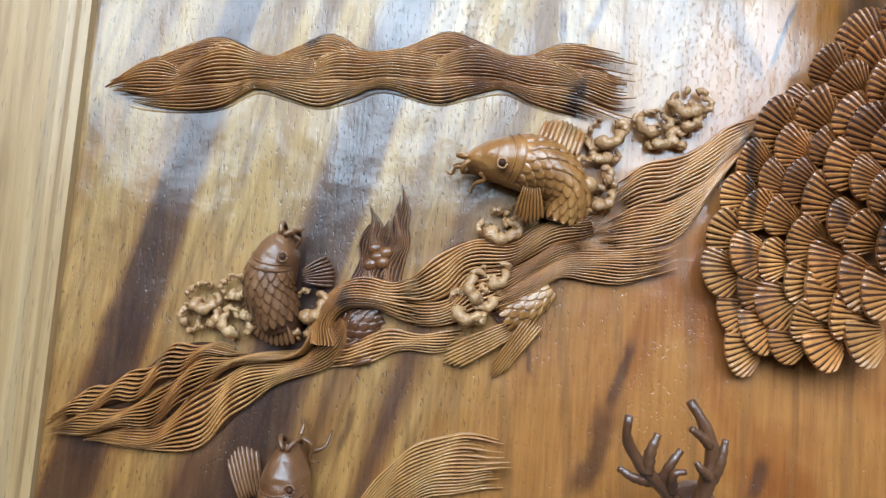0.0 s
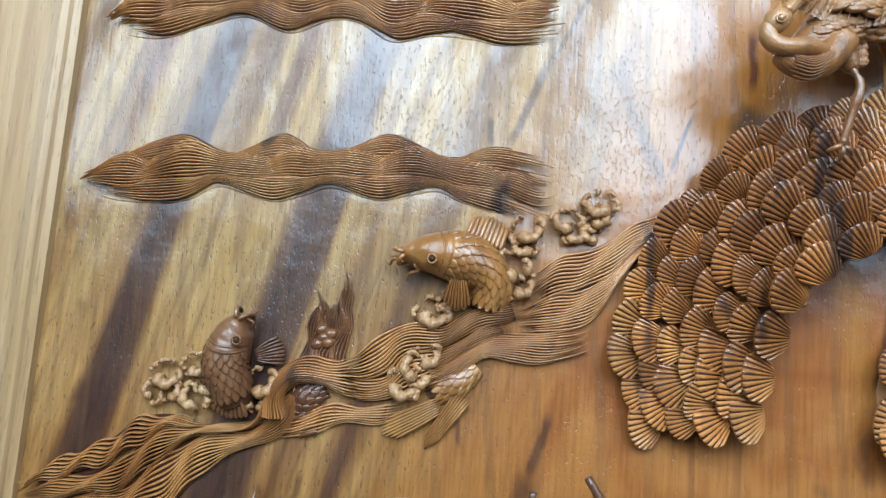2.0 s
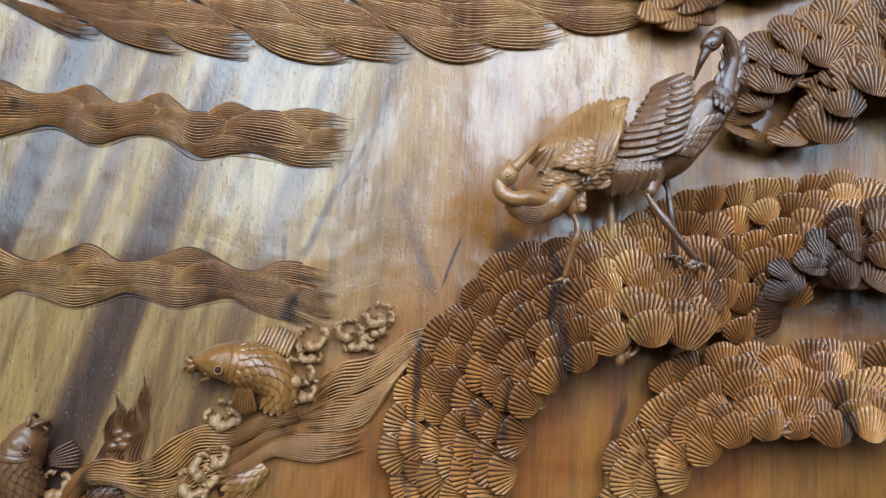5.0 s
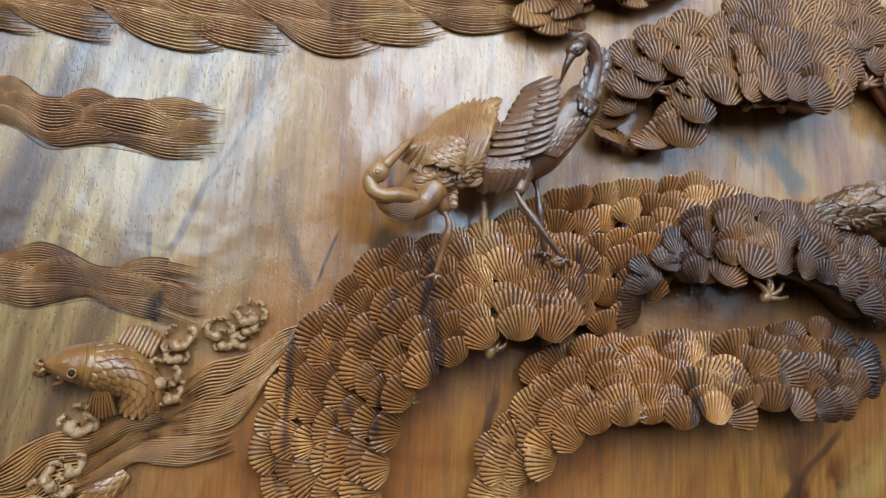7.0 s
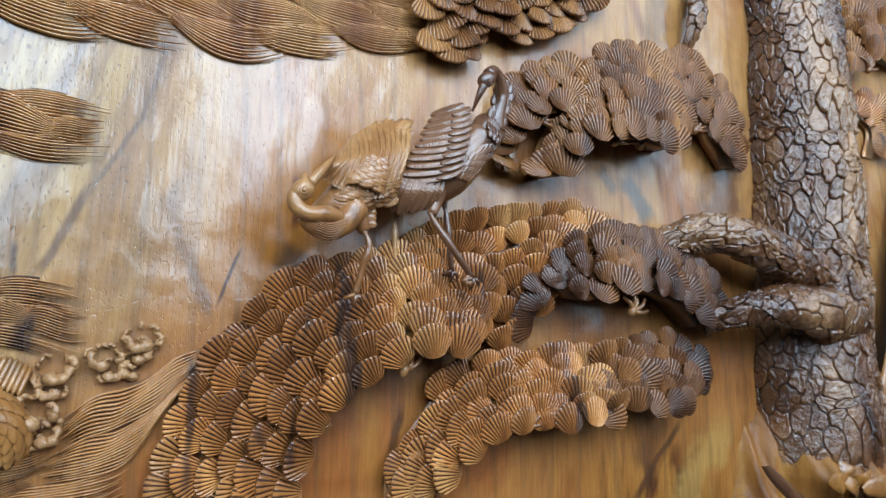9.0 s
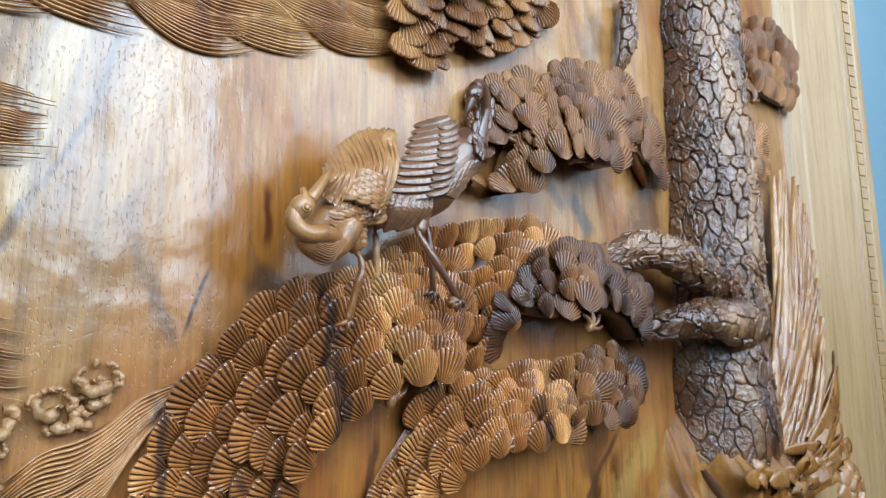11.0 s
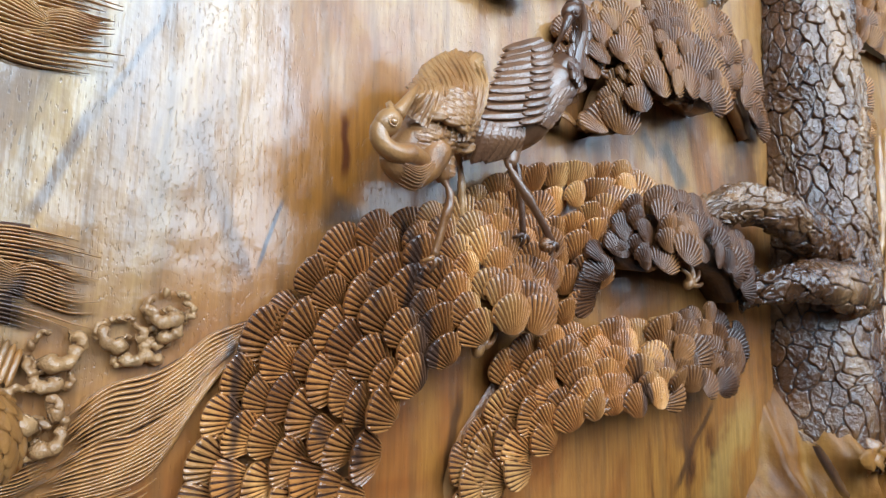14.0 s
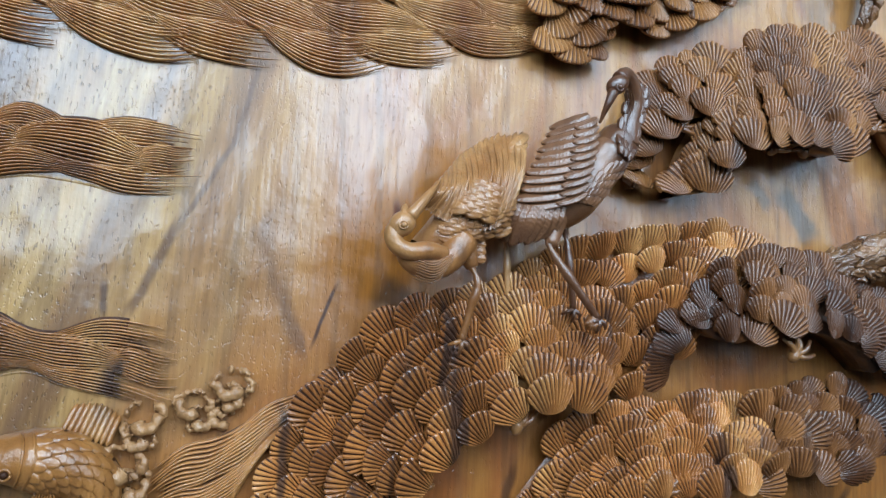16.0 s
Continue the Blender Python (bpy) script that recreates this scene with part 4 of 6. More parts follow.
    # parted lips
    if eye:
        m0, w_ = path[0], wid[0]
        for sgn in (-1, 1):
            lip = [np.array([*(m0[:2] + nor[0] * w_ * sgn * k - tan[0] * q), m0[2] + dd]) for k, q, dd in ((0.2, -0.006, 0.03), (0.7, 0.004, 0.028), (1.0, 0.007, 0.016), (0.9, 0.0, 0.0))]
            s.tube(spline(lip, 10), 0.0032, 7)
    f0 = len(s.f)
    if eye:
        s.blob((eye[0], eye[1], eye[2] + 0.001), (0.0042, 0.0042, 0.0034), 0, 12, 8)
    f1 = len(s.f)
    if eye:
        s.tube([(eye[0] + 0.006 * math.cos(a), eye[1] + 0.006 * math.sin(a), eye[2]) for a in np.linspace(0, 6.28, 17)], 0.0016, 7)
    # dark pupil, and dark body under the scales to colour shade into their gaps
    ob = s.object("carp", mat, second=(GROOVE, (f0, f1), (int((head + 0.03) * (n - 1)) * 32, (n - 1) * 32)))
    return tagged(ob, label, "carved carp", "carved carps")


carp("golden leaping carp with raised scales above the stream",
     [(0.059, 1.773, 0.02), (0.076, 1.778, 0.024), (0.112, 1.779, 0.028), (0.148, 1.774, 0.026), (0.174, 1.759, 0.018), (0.187, 1.736, 0.008), (0.179, 1.704, 0)], [0.011, 0.026, 0.034, 0.037, 0.035, 0.032, 0.024], KOI,
     head=0.42, eye=(0.106, 1.768, 0.062),
     fins=[((0.172, 1.798, 0.02), (0.184, 1.84, 0.006), 0.052, 0.05, 9), ((0.143, 1.745, 0.045), (0.142, 1.701, 0.03), 0.018, 0.034, 8), ((0.157, 1.745, 0.03), (0.181, 1.721, 0.01), 0.014, 0.02, 5)],
     whisker=[[(0.057, 1.767, 0.03), (0.046, 1.767, 0.03), (0.041, 1.76, 0.02), (0.032, 1.765, 0.01)], [(0.078, 1.761, 0.035), (0.084, 1.753, 0.03), (0.071, 1.748, 0.025), (0.066, 1.738, 0.012)], [(0.058, 1.772, 0.03), (0.049, 1.771, 0.028), (0.042, 1.771, 0.02)]])
carp("dark carp rearing head up out of the foam",
     [(-0.167, 1.671, 0.012), (-0.176, 1.652, 0.022), (-0.183, 1.626, 0.026), (-0.186, 1.596, 0.024), (-0.177, 1.567, 0.016), (-0.167, 1.538, 0.004)], [0.012, 0.027, 0.032, 0.033, 0.03, 0.026], DARKKOI,
     head=0.42, eye=(-0.16, 1.636, 0.058),
     fins=[((-0.145, 1.614, 0.02), (-0.107, 1.626, 0.006), 0.014, 0.04, 8), ((-0.2, 1.569, 0.018), (-0.228, 1.555, 0.004), 0.07, 0.05, 9), ((-0.171, 1.56, 0.03), (-0.175, 1.522, 0.02), 0.02, 0.05, 8)],
     whisker=[[(-0.16, 1.665, 0.03), (-0.15, 1.661, 0.03), (-0.156, 1.65, 0.024)], [(-0.167, 1.67, 0.02), (-0.158, 1.671, 0.02), (-0.152, 1.678, 0.012)]])
carp("carp hindquarters with a split tail under the current",
     [(0.176, 1.623, 0.002), (0.146, 1.596, 0.004), (0.111, 1.575, 0)], [0.012, 0.02, 0.014], KOI, head=0.0, depth=0.002,
     fins=[((0.127, 1.566, 0.008), (0.046, 1.519, 0.004), 0.02, 0.03, 8), ((0.158, 1.579, 0.006), (0.108, 1.504, 0.002), 0.024, 0.018, 7)])
carp("scaled carp flank showing in a fold of the stream",
     [(-0.102, 1.535, 0), (-0.072, 1.556, 0.004), (-0.041, 1.574, 0)], [0.014, 0.022, 0.012], DARKKOI, head=0.0, depth=0.0, fins=[((-0.063, 1.539, 0.004), (-0.093, 1.521, 0.001), 0.06, 0.05, 9)])
carp("brown carp rising with whiskers beside a broad lined tail",
     [(-0.139, 1.402, 0.012), (-0.141, 1.379, 0.022), (-0.14, 1.349, 0.026), (-0.134, 1.306, 0.02), (-0.112, 1.254, 0.004)], [0.012, 0.03, 0.034, 0.034, 0.024], DARKKOI, head=0.45, eye=(-0.123, 1.354, 0.058),
     fins=[((-0.189, 1.325, 0.01), (-0.214, 1.386, 0.004), 0.03, 0.04, 8)],
     whisker=[[(-0.122, 1.411, 0.03), (-0.109, 1.402, 0.03), (-0.112, 1.382, 0.022), (-0.102, 1.379, 0.014)], [(-0.113, 1.392, 0.02), (-0.096, 1.4, 0.016), (-0.091, 1.419, 0.006)], [(-0.128, 1.412, 0.02), (-0.127, 1.425, 0.014), (-0.134, 1.433, 0.006)]])
tail = thing("carp_tail", "broad lined tail fin swept across the wood", "carved tail")
s = Shape()
bundle(s, [(-0.046, 1.338, 0), (-0.02, 1.376, 0), (0.021, 1.412, 0), (0.071, 1.431, 0), (0.128, 1.43, 0)], [(-0.027, 1.284, 0), (-0.0, 1.318, 0), (0.041, 1.348, 0), (0.098, 1.361, 0), (0.154, 1.374, 0)], 18, 0.003, 0.012, 0.004, 40, 0, 0.25, 0, 4)
tagged(s.object("fin", CLOUD, tail), kind="stuff")

# antlers of a stag further down
s = Shape()
for pts, r in (([(0.319, 1.396, 0.1), (0.299, 1.42, 0.11), (0.278, 1.438, 0.12), (0.258, 1.467, 0.13), (0.257, 1.493, 0.138)], 0.0085), ([(0.281, 1.435, 0.12), (0.282, 1.458, 0.13), (0.289, 1.477, 0.13)], 0.0075), ([(0.299, 1.419, 0.11), (0.304, 1.443, 0.12), (0.315, 1.461, 0.12)], 0.007), ([(0.31, 1.415, 0.11), (0.306, 1.437, 0.13), (0.318, 1.441, 0.13)], 0.006), ([(0.287, 1.423, 0.11), (0.267, 1.428, 0.12), (0.252, 1.436, 0.12)], 0.0065),
               ([(0.34, 1.398, 0.1), (0.344, 1.425, 0.11), (0.348, 1.461, 0.115), (0.336, 1.49, 0.12), (0.322, 1.512, 0.118)], 0.0095), ([(0.348, 1.464, 0.115), (0.335, 1.476, 0.125), (0.321, 1.485, 0.13)], 0.0065), ([(0.349, 1.431, 0.11), (0.354, 1.451, 0.12), (0.359, 1.476, 0.12)], 0.007), ([(0.344, 1.436, 0.12), (0.332, 1.446, 0.13), (0.328, 1.452, 0.13)], 0.006)):
    p = spline(pts, 14)
    s.tube(p, [r * (1 - 0.5 * (i / 13) ** 1.5) * (1 + 0.1 * math.sin(i * 2.1)) for i in range(14)], 8)
s.blob((0.337, 1.37, 0.07), (0.05, 0.035, 0.04), 80)
tagged(s.object("stag", BROWN), "polished dark antlers of a carved stag", "carved stag")


# ---- pine tree: boughs, trunk and limbs ----
pine = thing("pine_tree", "old carved pine with bark-plated trunk and layered needle fans", "carved pine tree")


def fan_mesh(seed):
    """A shell-shaped spray of needles: a pillowed oval leaf cut with slightly spreading grooves, notched along its rim."""
    rnd = random.Random(seed)
    ribs = rnd.choice((11, 12, 13, 13))
    wide, long_, mid, back_ = rnd.uniform(0.68, 0.78), 0.55, 0.46, rnd.uniform(0.42, 0.62)
    lean = rnd.uniform(-0.07, 0.07)
    s = Shape()
    # the grooves spread from a point behind the leaf; the outermost just miss its flanks
    reach = mid + back_
    limit = 0.97 * math.atan(wide / math.sqrt(reach * reach - long_ * long_))
    shares = (0.0, 0.13, 0.42, 0.72)
    rows = []
    for t, drop in ((0.0, 0), (0.3, 0), (0.6, 0), (0.84, 0), (0.96, 0.004), (1.0, 0.03), (0.975, 0.16)):
        row = []
        for j in range(ribs * 4 + 1):
            k = j % 4
            a = limit * (-1 + 2 * (j // 4 + shares[k]) / ribs)
            dx, dy = math.sin(a), math.cos(a)
            # where this line enters and leaves the oval
            qa = (dx / wide) ** 2 + (dy / long_) ** 2
            qb = -2 * reach * dy / long_ ** 2
            qc = (reach / long_) ** 2 - 1
            root = math.sqrt(max(0.0, qb * qb - 4 * qa * qc))
            r0, r1 = (-qb - root) / (2 * qa), (-qb + root) / (2 * qa)
            groove = k in (0, 3)
            r = r0 + (r1 - r0) * t * (0.985 if groove and t > 0.9 else 1.0)
            x, y = r * dx, r * dy - back_
            q = min(1.0, math.hypot(x / wide, (y - mid) / long_))
            z = 0.055 * (1 - q ** 3) - 0.07 * (x / wide) ** 2 - drop - (0.052 if groove and drop < 0.1 else 0.0) + (0.012 if k == 2 else 0.0)
            row.append((x + lean * y, y, z))
        rows.append(row)
    s.grid(rows)
    me = bpy.data.meshes.new("needle_fan")
    me.from_pydata([tuple(p) for p in s.v], [], s.f)
    me.materials.append(FAN)
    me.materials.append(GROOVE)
    # dark wax in the cuts between the needles, with their shade put into the colour
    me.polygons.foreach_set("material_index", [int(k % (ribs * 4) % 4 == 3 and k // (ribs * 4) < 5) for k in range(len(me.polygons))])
    me.polygons.foreach_set("use_smooth", [False] * len(me.polygons))
    return me


FANS = [fan_mesh(k) for k in range(7)]
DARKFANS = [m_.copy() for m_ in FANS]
DIMFANS = [m_.copy() for m_ in FANS]
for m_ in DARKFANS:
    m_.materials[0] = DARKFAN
for m_ in DIMFANS:
    m_.materials[0] = DIMFAN


def place_fan(parent, at, out, size, rnd, tip=0.0, loose=1.0, broad=1.0):
    """A fan with its foot at `at`, spreading along `out` in the panel's plane; tip degrees lean its rim back to the panel."""
    ob = new("needle_fan", rnd.choice(FANS))
    y = Vector((out[0], 0, out[1])).normalized()
    z = Vector((0, -1, 0))
    x = y.cross(z)
    m = Matrix((x, y, z)).transposed().to_4x4()
    m = Matrix.Translation(P(at)) @ m @ Matrix.Rotation(radians(rnd.uniform(-9, 9) * loose), 4, "Z") @ Matrix.Rotation(radians(-tip + rnd.uniform(-6, 6) * loose), 4, "X") @ Matrix.Rotation(radians(rnd.uniform(-10, 10) * loose), 4, "Y")
    ob.parent = parent
    ob.matrix_basis = m @ Matrix.Diagonal((size * broad * rnd.uniform(0.93, 1.08), size, size, 1))
    return ob


def bough(label, inner, outer, rows, size, seed=1, mat=None, loose=1.0, lift=28):
    """Rows of needle fans lapped like shingles, from the twig side (inner, in front) to the back (outer)."""
    rnd = random.Random(seed)
    a, b = spline(inner, 80), spline(outer, 80)

    def at_row(f):
        c = a + (b - a) * f
        c[:, 2] = b[:, 2] + (a[:, 2] - b[:, 2]) * (1 - f) ** 0.7
        return c

    core = Shape()
    # the wooden body under the fans, with its underside cut back to the panel
    ledge = [[P((p[0], p[1], d)) for p in at_row(f)] for f, d in ((0.3, -0.006), (0.16, 0.004))]
    core.grid(ledge + [[P((p[0], p[1], max(-0.006, p[2] - 0.02))) for p in at_row(f)] for f in (0.06, 0.3, 0.55, 0.75, 0.88)])
    ob = core.object("bough", mat or FAN, pine, label)
    for k in range(rows):
        f = (k + 0.35) / rows * 0.9
        c = at_row(f)
        run = np.concatenate([[0], np.cumsum(np.linalg.norm(np.diff(c[:, :2], axis=0), axis=1))])
        sz = size * (1.04 - 0.08 * f)
        count = max(2, round(run[-1] / (sz * 1.02)))
        for j in range(count):
            t = (j + (0.62 if k % 2 else 0.14) + rnd.uniform(-0.1, 0.1)) / count * run[-1]
            i = min(79, max(0, int(np.interp(t, run, np.arange(80)))))
            at = np.array([np.interp(t, run, c[:, q]) for q in range(3)])
            way = (b[i] - a[i])[:2]
            wide = np.linalg.norm(way)
            if k * sz * 0.6 > wide:
                continue
            slope = math.degrees(math.atan2(a[i][2] - b[i][2], wide))
            aim = math.atan2(way[1], way[0]) + radians(rnd.uniform(-14, 14) * loose)
            at[:2] += way / wide * sz * (rnd.uniform(-0.06, 0.1) - 0.04 * f)
            at[2] += rnd.uniform(-0.003, 0.003) * loose + 0.012 * loose * noise.noise(Vector((at[0] * 14, at[1] * 14, seed)))
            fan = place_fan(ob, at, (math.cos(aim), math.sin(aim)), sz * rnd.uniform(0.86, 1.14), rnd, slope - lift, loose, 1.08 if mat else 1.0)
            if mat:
                fan.data = rnd.choice(DARKFANS if mat is DARKFAN else DIMFANS)
    return ob


def twig(parent, at, turn, size=0.03, seed=1):
    """Bare forked twig ends under a bough."""
    at = (at[0], at[1] + 0.012, at[2] - 0.004)
    size *= 0.85
    rnd = random.Random(seed)
    s = Shape()
    for k in range(5):
        a = radians(turn + (k - 2) * 32 + rnd.uniform(-8, 8))
        r = size * rnd.uniform(0.7, 1.1)
        p = spline([at, (at[0] + r * 0.5 * math.cos(a), at[1] + r * 0.5 * math.sin(a), at[2] + 0.006), (at[0] + r * math.cos(a + 0.2), at[1] + r * math.sin(a + 0.2), at[2] + 0.002)], 8)
        s.tube(p, np.linspace(0.0055, 0.0028, 8), 7)
    s.blob(at, (0.012, 0.009, 0.01), turn)
    return s.object("twig", RED, parent)


bough_b = bough("back pine bough of needle fans behind the cranes",
      [(0.78, 1.91, 0.05), (0.858, 1.868, 0.05), (0.928, 1.853, 0.05), (0.977, 1.902, 0.05), (1.05, 1.993, 0.05), (1.154, 2.042, 0.04)],
      [(0.718, 2.041, 0.012), (0.816, 2.113, 0.012), (0.909, 2.146, 0.012), (1.017, 2.146, 0.012), (1.118, 2.142, 0.012), (1.239, 2.1, 0.012)], 6, 0.043, 7, loose=1.2)
bough_a = bough("broad cascading pine bough of shell-shaped needle fans",
      [(0.559, 1.595, 0.035), (0.576, 1.659, 0.045), (0.589, 1.724, 0.06), (0.621, 1.764, 0.075), (0.66, 1.8, 0.09), (0.707, 1.831, 0.105), (0.768, 1.843, 0.105), (0.833, 1.832, 0.09)],
      [(0.398, 1.561, 0), (0.358, 1.665, 0.006), (0.369, 1.758, 0.01), (0.433, 1.869, 0.014), (0.517, 1.976, 0.025), (0.611, 2.01, 0.03), (0.732, 2.029, 0.035), (0.881, 2.012, 0.035)], 7, 0.0445, 3)
twig(bough_a, (0.705, 1.814, 0.085), 80, 0.04, 2)
twig(bough_a, (0.586, 1.731, 0.05), 60, 0.026, 4)
twig(bough_a, (0.796, 1.959, 0.12), 250, 0.014, 6)
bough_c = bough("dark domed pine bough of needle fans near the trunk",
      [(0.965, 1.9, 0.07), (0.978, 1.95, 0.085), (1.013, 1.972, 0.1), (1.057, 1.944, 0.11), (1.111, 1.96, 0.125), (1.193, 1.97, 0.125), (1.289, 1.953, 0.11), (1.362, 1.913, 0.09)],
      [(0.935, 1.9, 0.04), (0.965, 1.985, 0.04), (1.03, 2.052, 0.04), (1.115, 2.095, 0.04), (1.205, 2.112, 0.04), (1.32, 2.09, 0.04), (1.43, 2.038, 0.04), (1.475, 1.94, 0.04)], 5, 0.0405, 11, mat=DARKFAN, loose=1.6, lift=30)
twig(bough_c, (1.168, 1.926, 0.1), 60, 0.05, 3)
bough_d = bough("lower pine bough of needle fans under the cascade",
      [(0.767, 1.58, 0.04), (0.808, 1.633, 0.05), (0.852, 1.675, 0.065), (0.899, 1.709, 0.085), (0.965, 1.721, 0.095), (1.047, 1.718, 0.095), (1.109, 1.731, 0.085)],
      [(0.699, 1.569, 0), (0.694, 1.653, 0.006), (0.75, 1.743, 0.01), (0.822, 1.826, 0.02), (0.937, 1.854, 0.03), (1.073, 1.86, 0.03), (1.159, 1.874, 0.03)], 6, 0.0435, 13, loose=1.3)
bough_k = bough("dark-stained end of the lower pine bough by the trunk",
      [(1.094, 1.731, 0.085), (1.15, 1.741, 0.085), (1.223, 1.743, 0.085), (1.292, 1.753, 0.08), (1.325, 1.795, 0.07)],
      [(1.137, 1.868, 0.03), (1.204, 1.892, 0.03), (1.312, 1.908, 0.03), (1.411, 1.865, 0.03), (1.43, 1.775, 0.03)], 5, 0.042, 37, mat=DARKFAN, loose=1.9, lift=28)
twig(bough_d, (0.944, 1.72, 0.08), 70, 0.045, 5)
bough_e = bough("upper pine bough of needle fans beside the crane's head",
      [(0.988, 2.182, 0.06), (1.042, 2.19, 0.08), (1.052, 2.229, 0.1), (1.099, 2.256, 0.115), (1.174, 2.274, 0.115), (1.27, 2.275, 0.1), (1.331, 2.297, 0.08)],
      [(0.985, 2.204, 0.02), (1.015, 2.29, 0.02), (1.08, 2.395, 0.02), (1.155, 2.48, 0.015), (1.221, 2.53, 0.012), (1.309, 2.532, 0.012), (1.379, 2.49, 0.015), (1.409, 2.414, 0.03), (1.386, 2.343, 0.04)], 7, 0.0435, 17, mat=DIMFAN, loose=1.4, lift=28)
bough_l = bough("small pine sprig of needle fans by the crane's neck",
      [(0.92, 2.19, 0.05), (0.945, 2.261, 0.07), (0.993, 2.298, 0.085), (1.052, 2.313, 0.085)],
      [(0.915, 2.215, 0.005), (0.928, 2.302, 0.005), (0.957, 2.378, 0.01), (1.02, 2.436, 0.01), (1.09, 2.46, 0.02)], 4, 0.043, 41, mat=DIMFAN, loose=1.3, lift=26)
bough_m = bough("drooping pine sprig of needle fans against the trunk",
      [(1.35, 2.456, 0.05), (1.40, 2.405, 0.06), (1.455, 2.335, 0.06), (1.52, 2.286, 0.05)],
      [(1.375, 2.553, 0.01), (1.475, 2.548, 0.01), (1.564, 2.493, 0.01), (1.607, 2.418, 0.01), (1.614, 2.312, 0.005)], 4, 0.043, 43, mat=DIMFAN, loose=1.3, lift=24)
twig(bough_e, (1.15, 2.262, 0.085), 60, 0.055, 7)
twig(bough_e, (1.22, 2.268, 0.08), 110, 0.045, 10)
twig(bough_l, (0.99, 2.285, 0.055), 40, 0.035, 8)
twig(bough_m, (1.43, 2.35, 0.04), 60, 0.05, 9)
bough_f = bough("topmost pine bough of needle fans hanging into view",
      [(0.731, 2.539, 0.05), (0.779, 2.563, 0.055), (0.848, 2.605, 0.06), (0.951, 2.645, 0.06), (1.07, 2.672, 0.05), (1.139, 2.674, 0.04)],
      [(0.765, 2.408, 0.01), (0.849, 2.383, 0.01), (0.876, 2.474, 0.015), (0.968, 2.456, 0.015), (1.059, 2.51, 0.015), (1.179, 2.616, 0.01)], 5, 0.044, 19, mat=DIMFAN, loose=1.5)
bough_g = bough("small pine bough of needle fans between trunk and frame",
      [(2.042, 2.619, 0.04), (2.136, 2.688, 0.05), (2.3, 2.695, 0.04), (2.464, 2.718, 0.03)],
      [(2.101, 2.853, 0.01), (2.248, 3.008, 0.01), (2.462, 3.057, 0.01), (2.632, 2.966, 0.01)], 5, 0.05, 23, mat=DIMFAN, loose=1.5)
bough_h = bough("drooping pine sprig of needle fans between trunk and frame",
      [(2.076, 2.521, 0.03), (2.146, 2.492, 0.03), (2.12, 2.421, 0.03)],
      [(2.161, 2.639, 0.01), (2.291, 2.56, 0.01), (2.252, 2.422, 0.01)], 2, 0.048, 29, loose=1.5)
twig(bough_g, (2.131, 2.652, 0.05), 70, 0.06, 11)


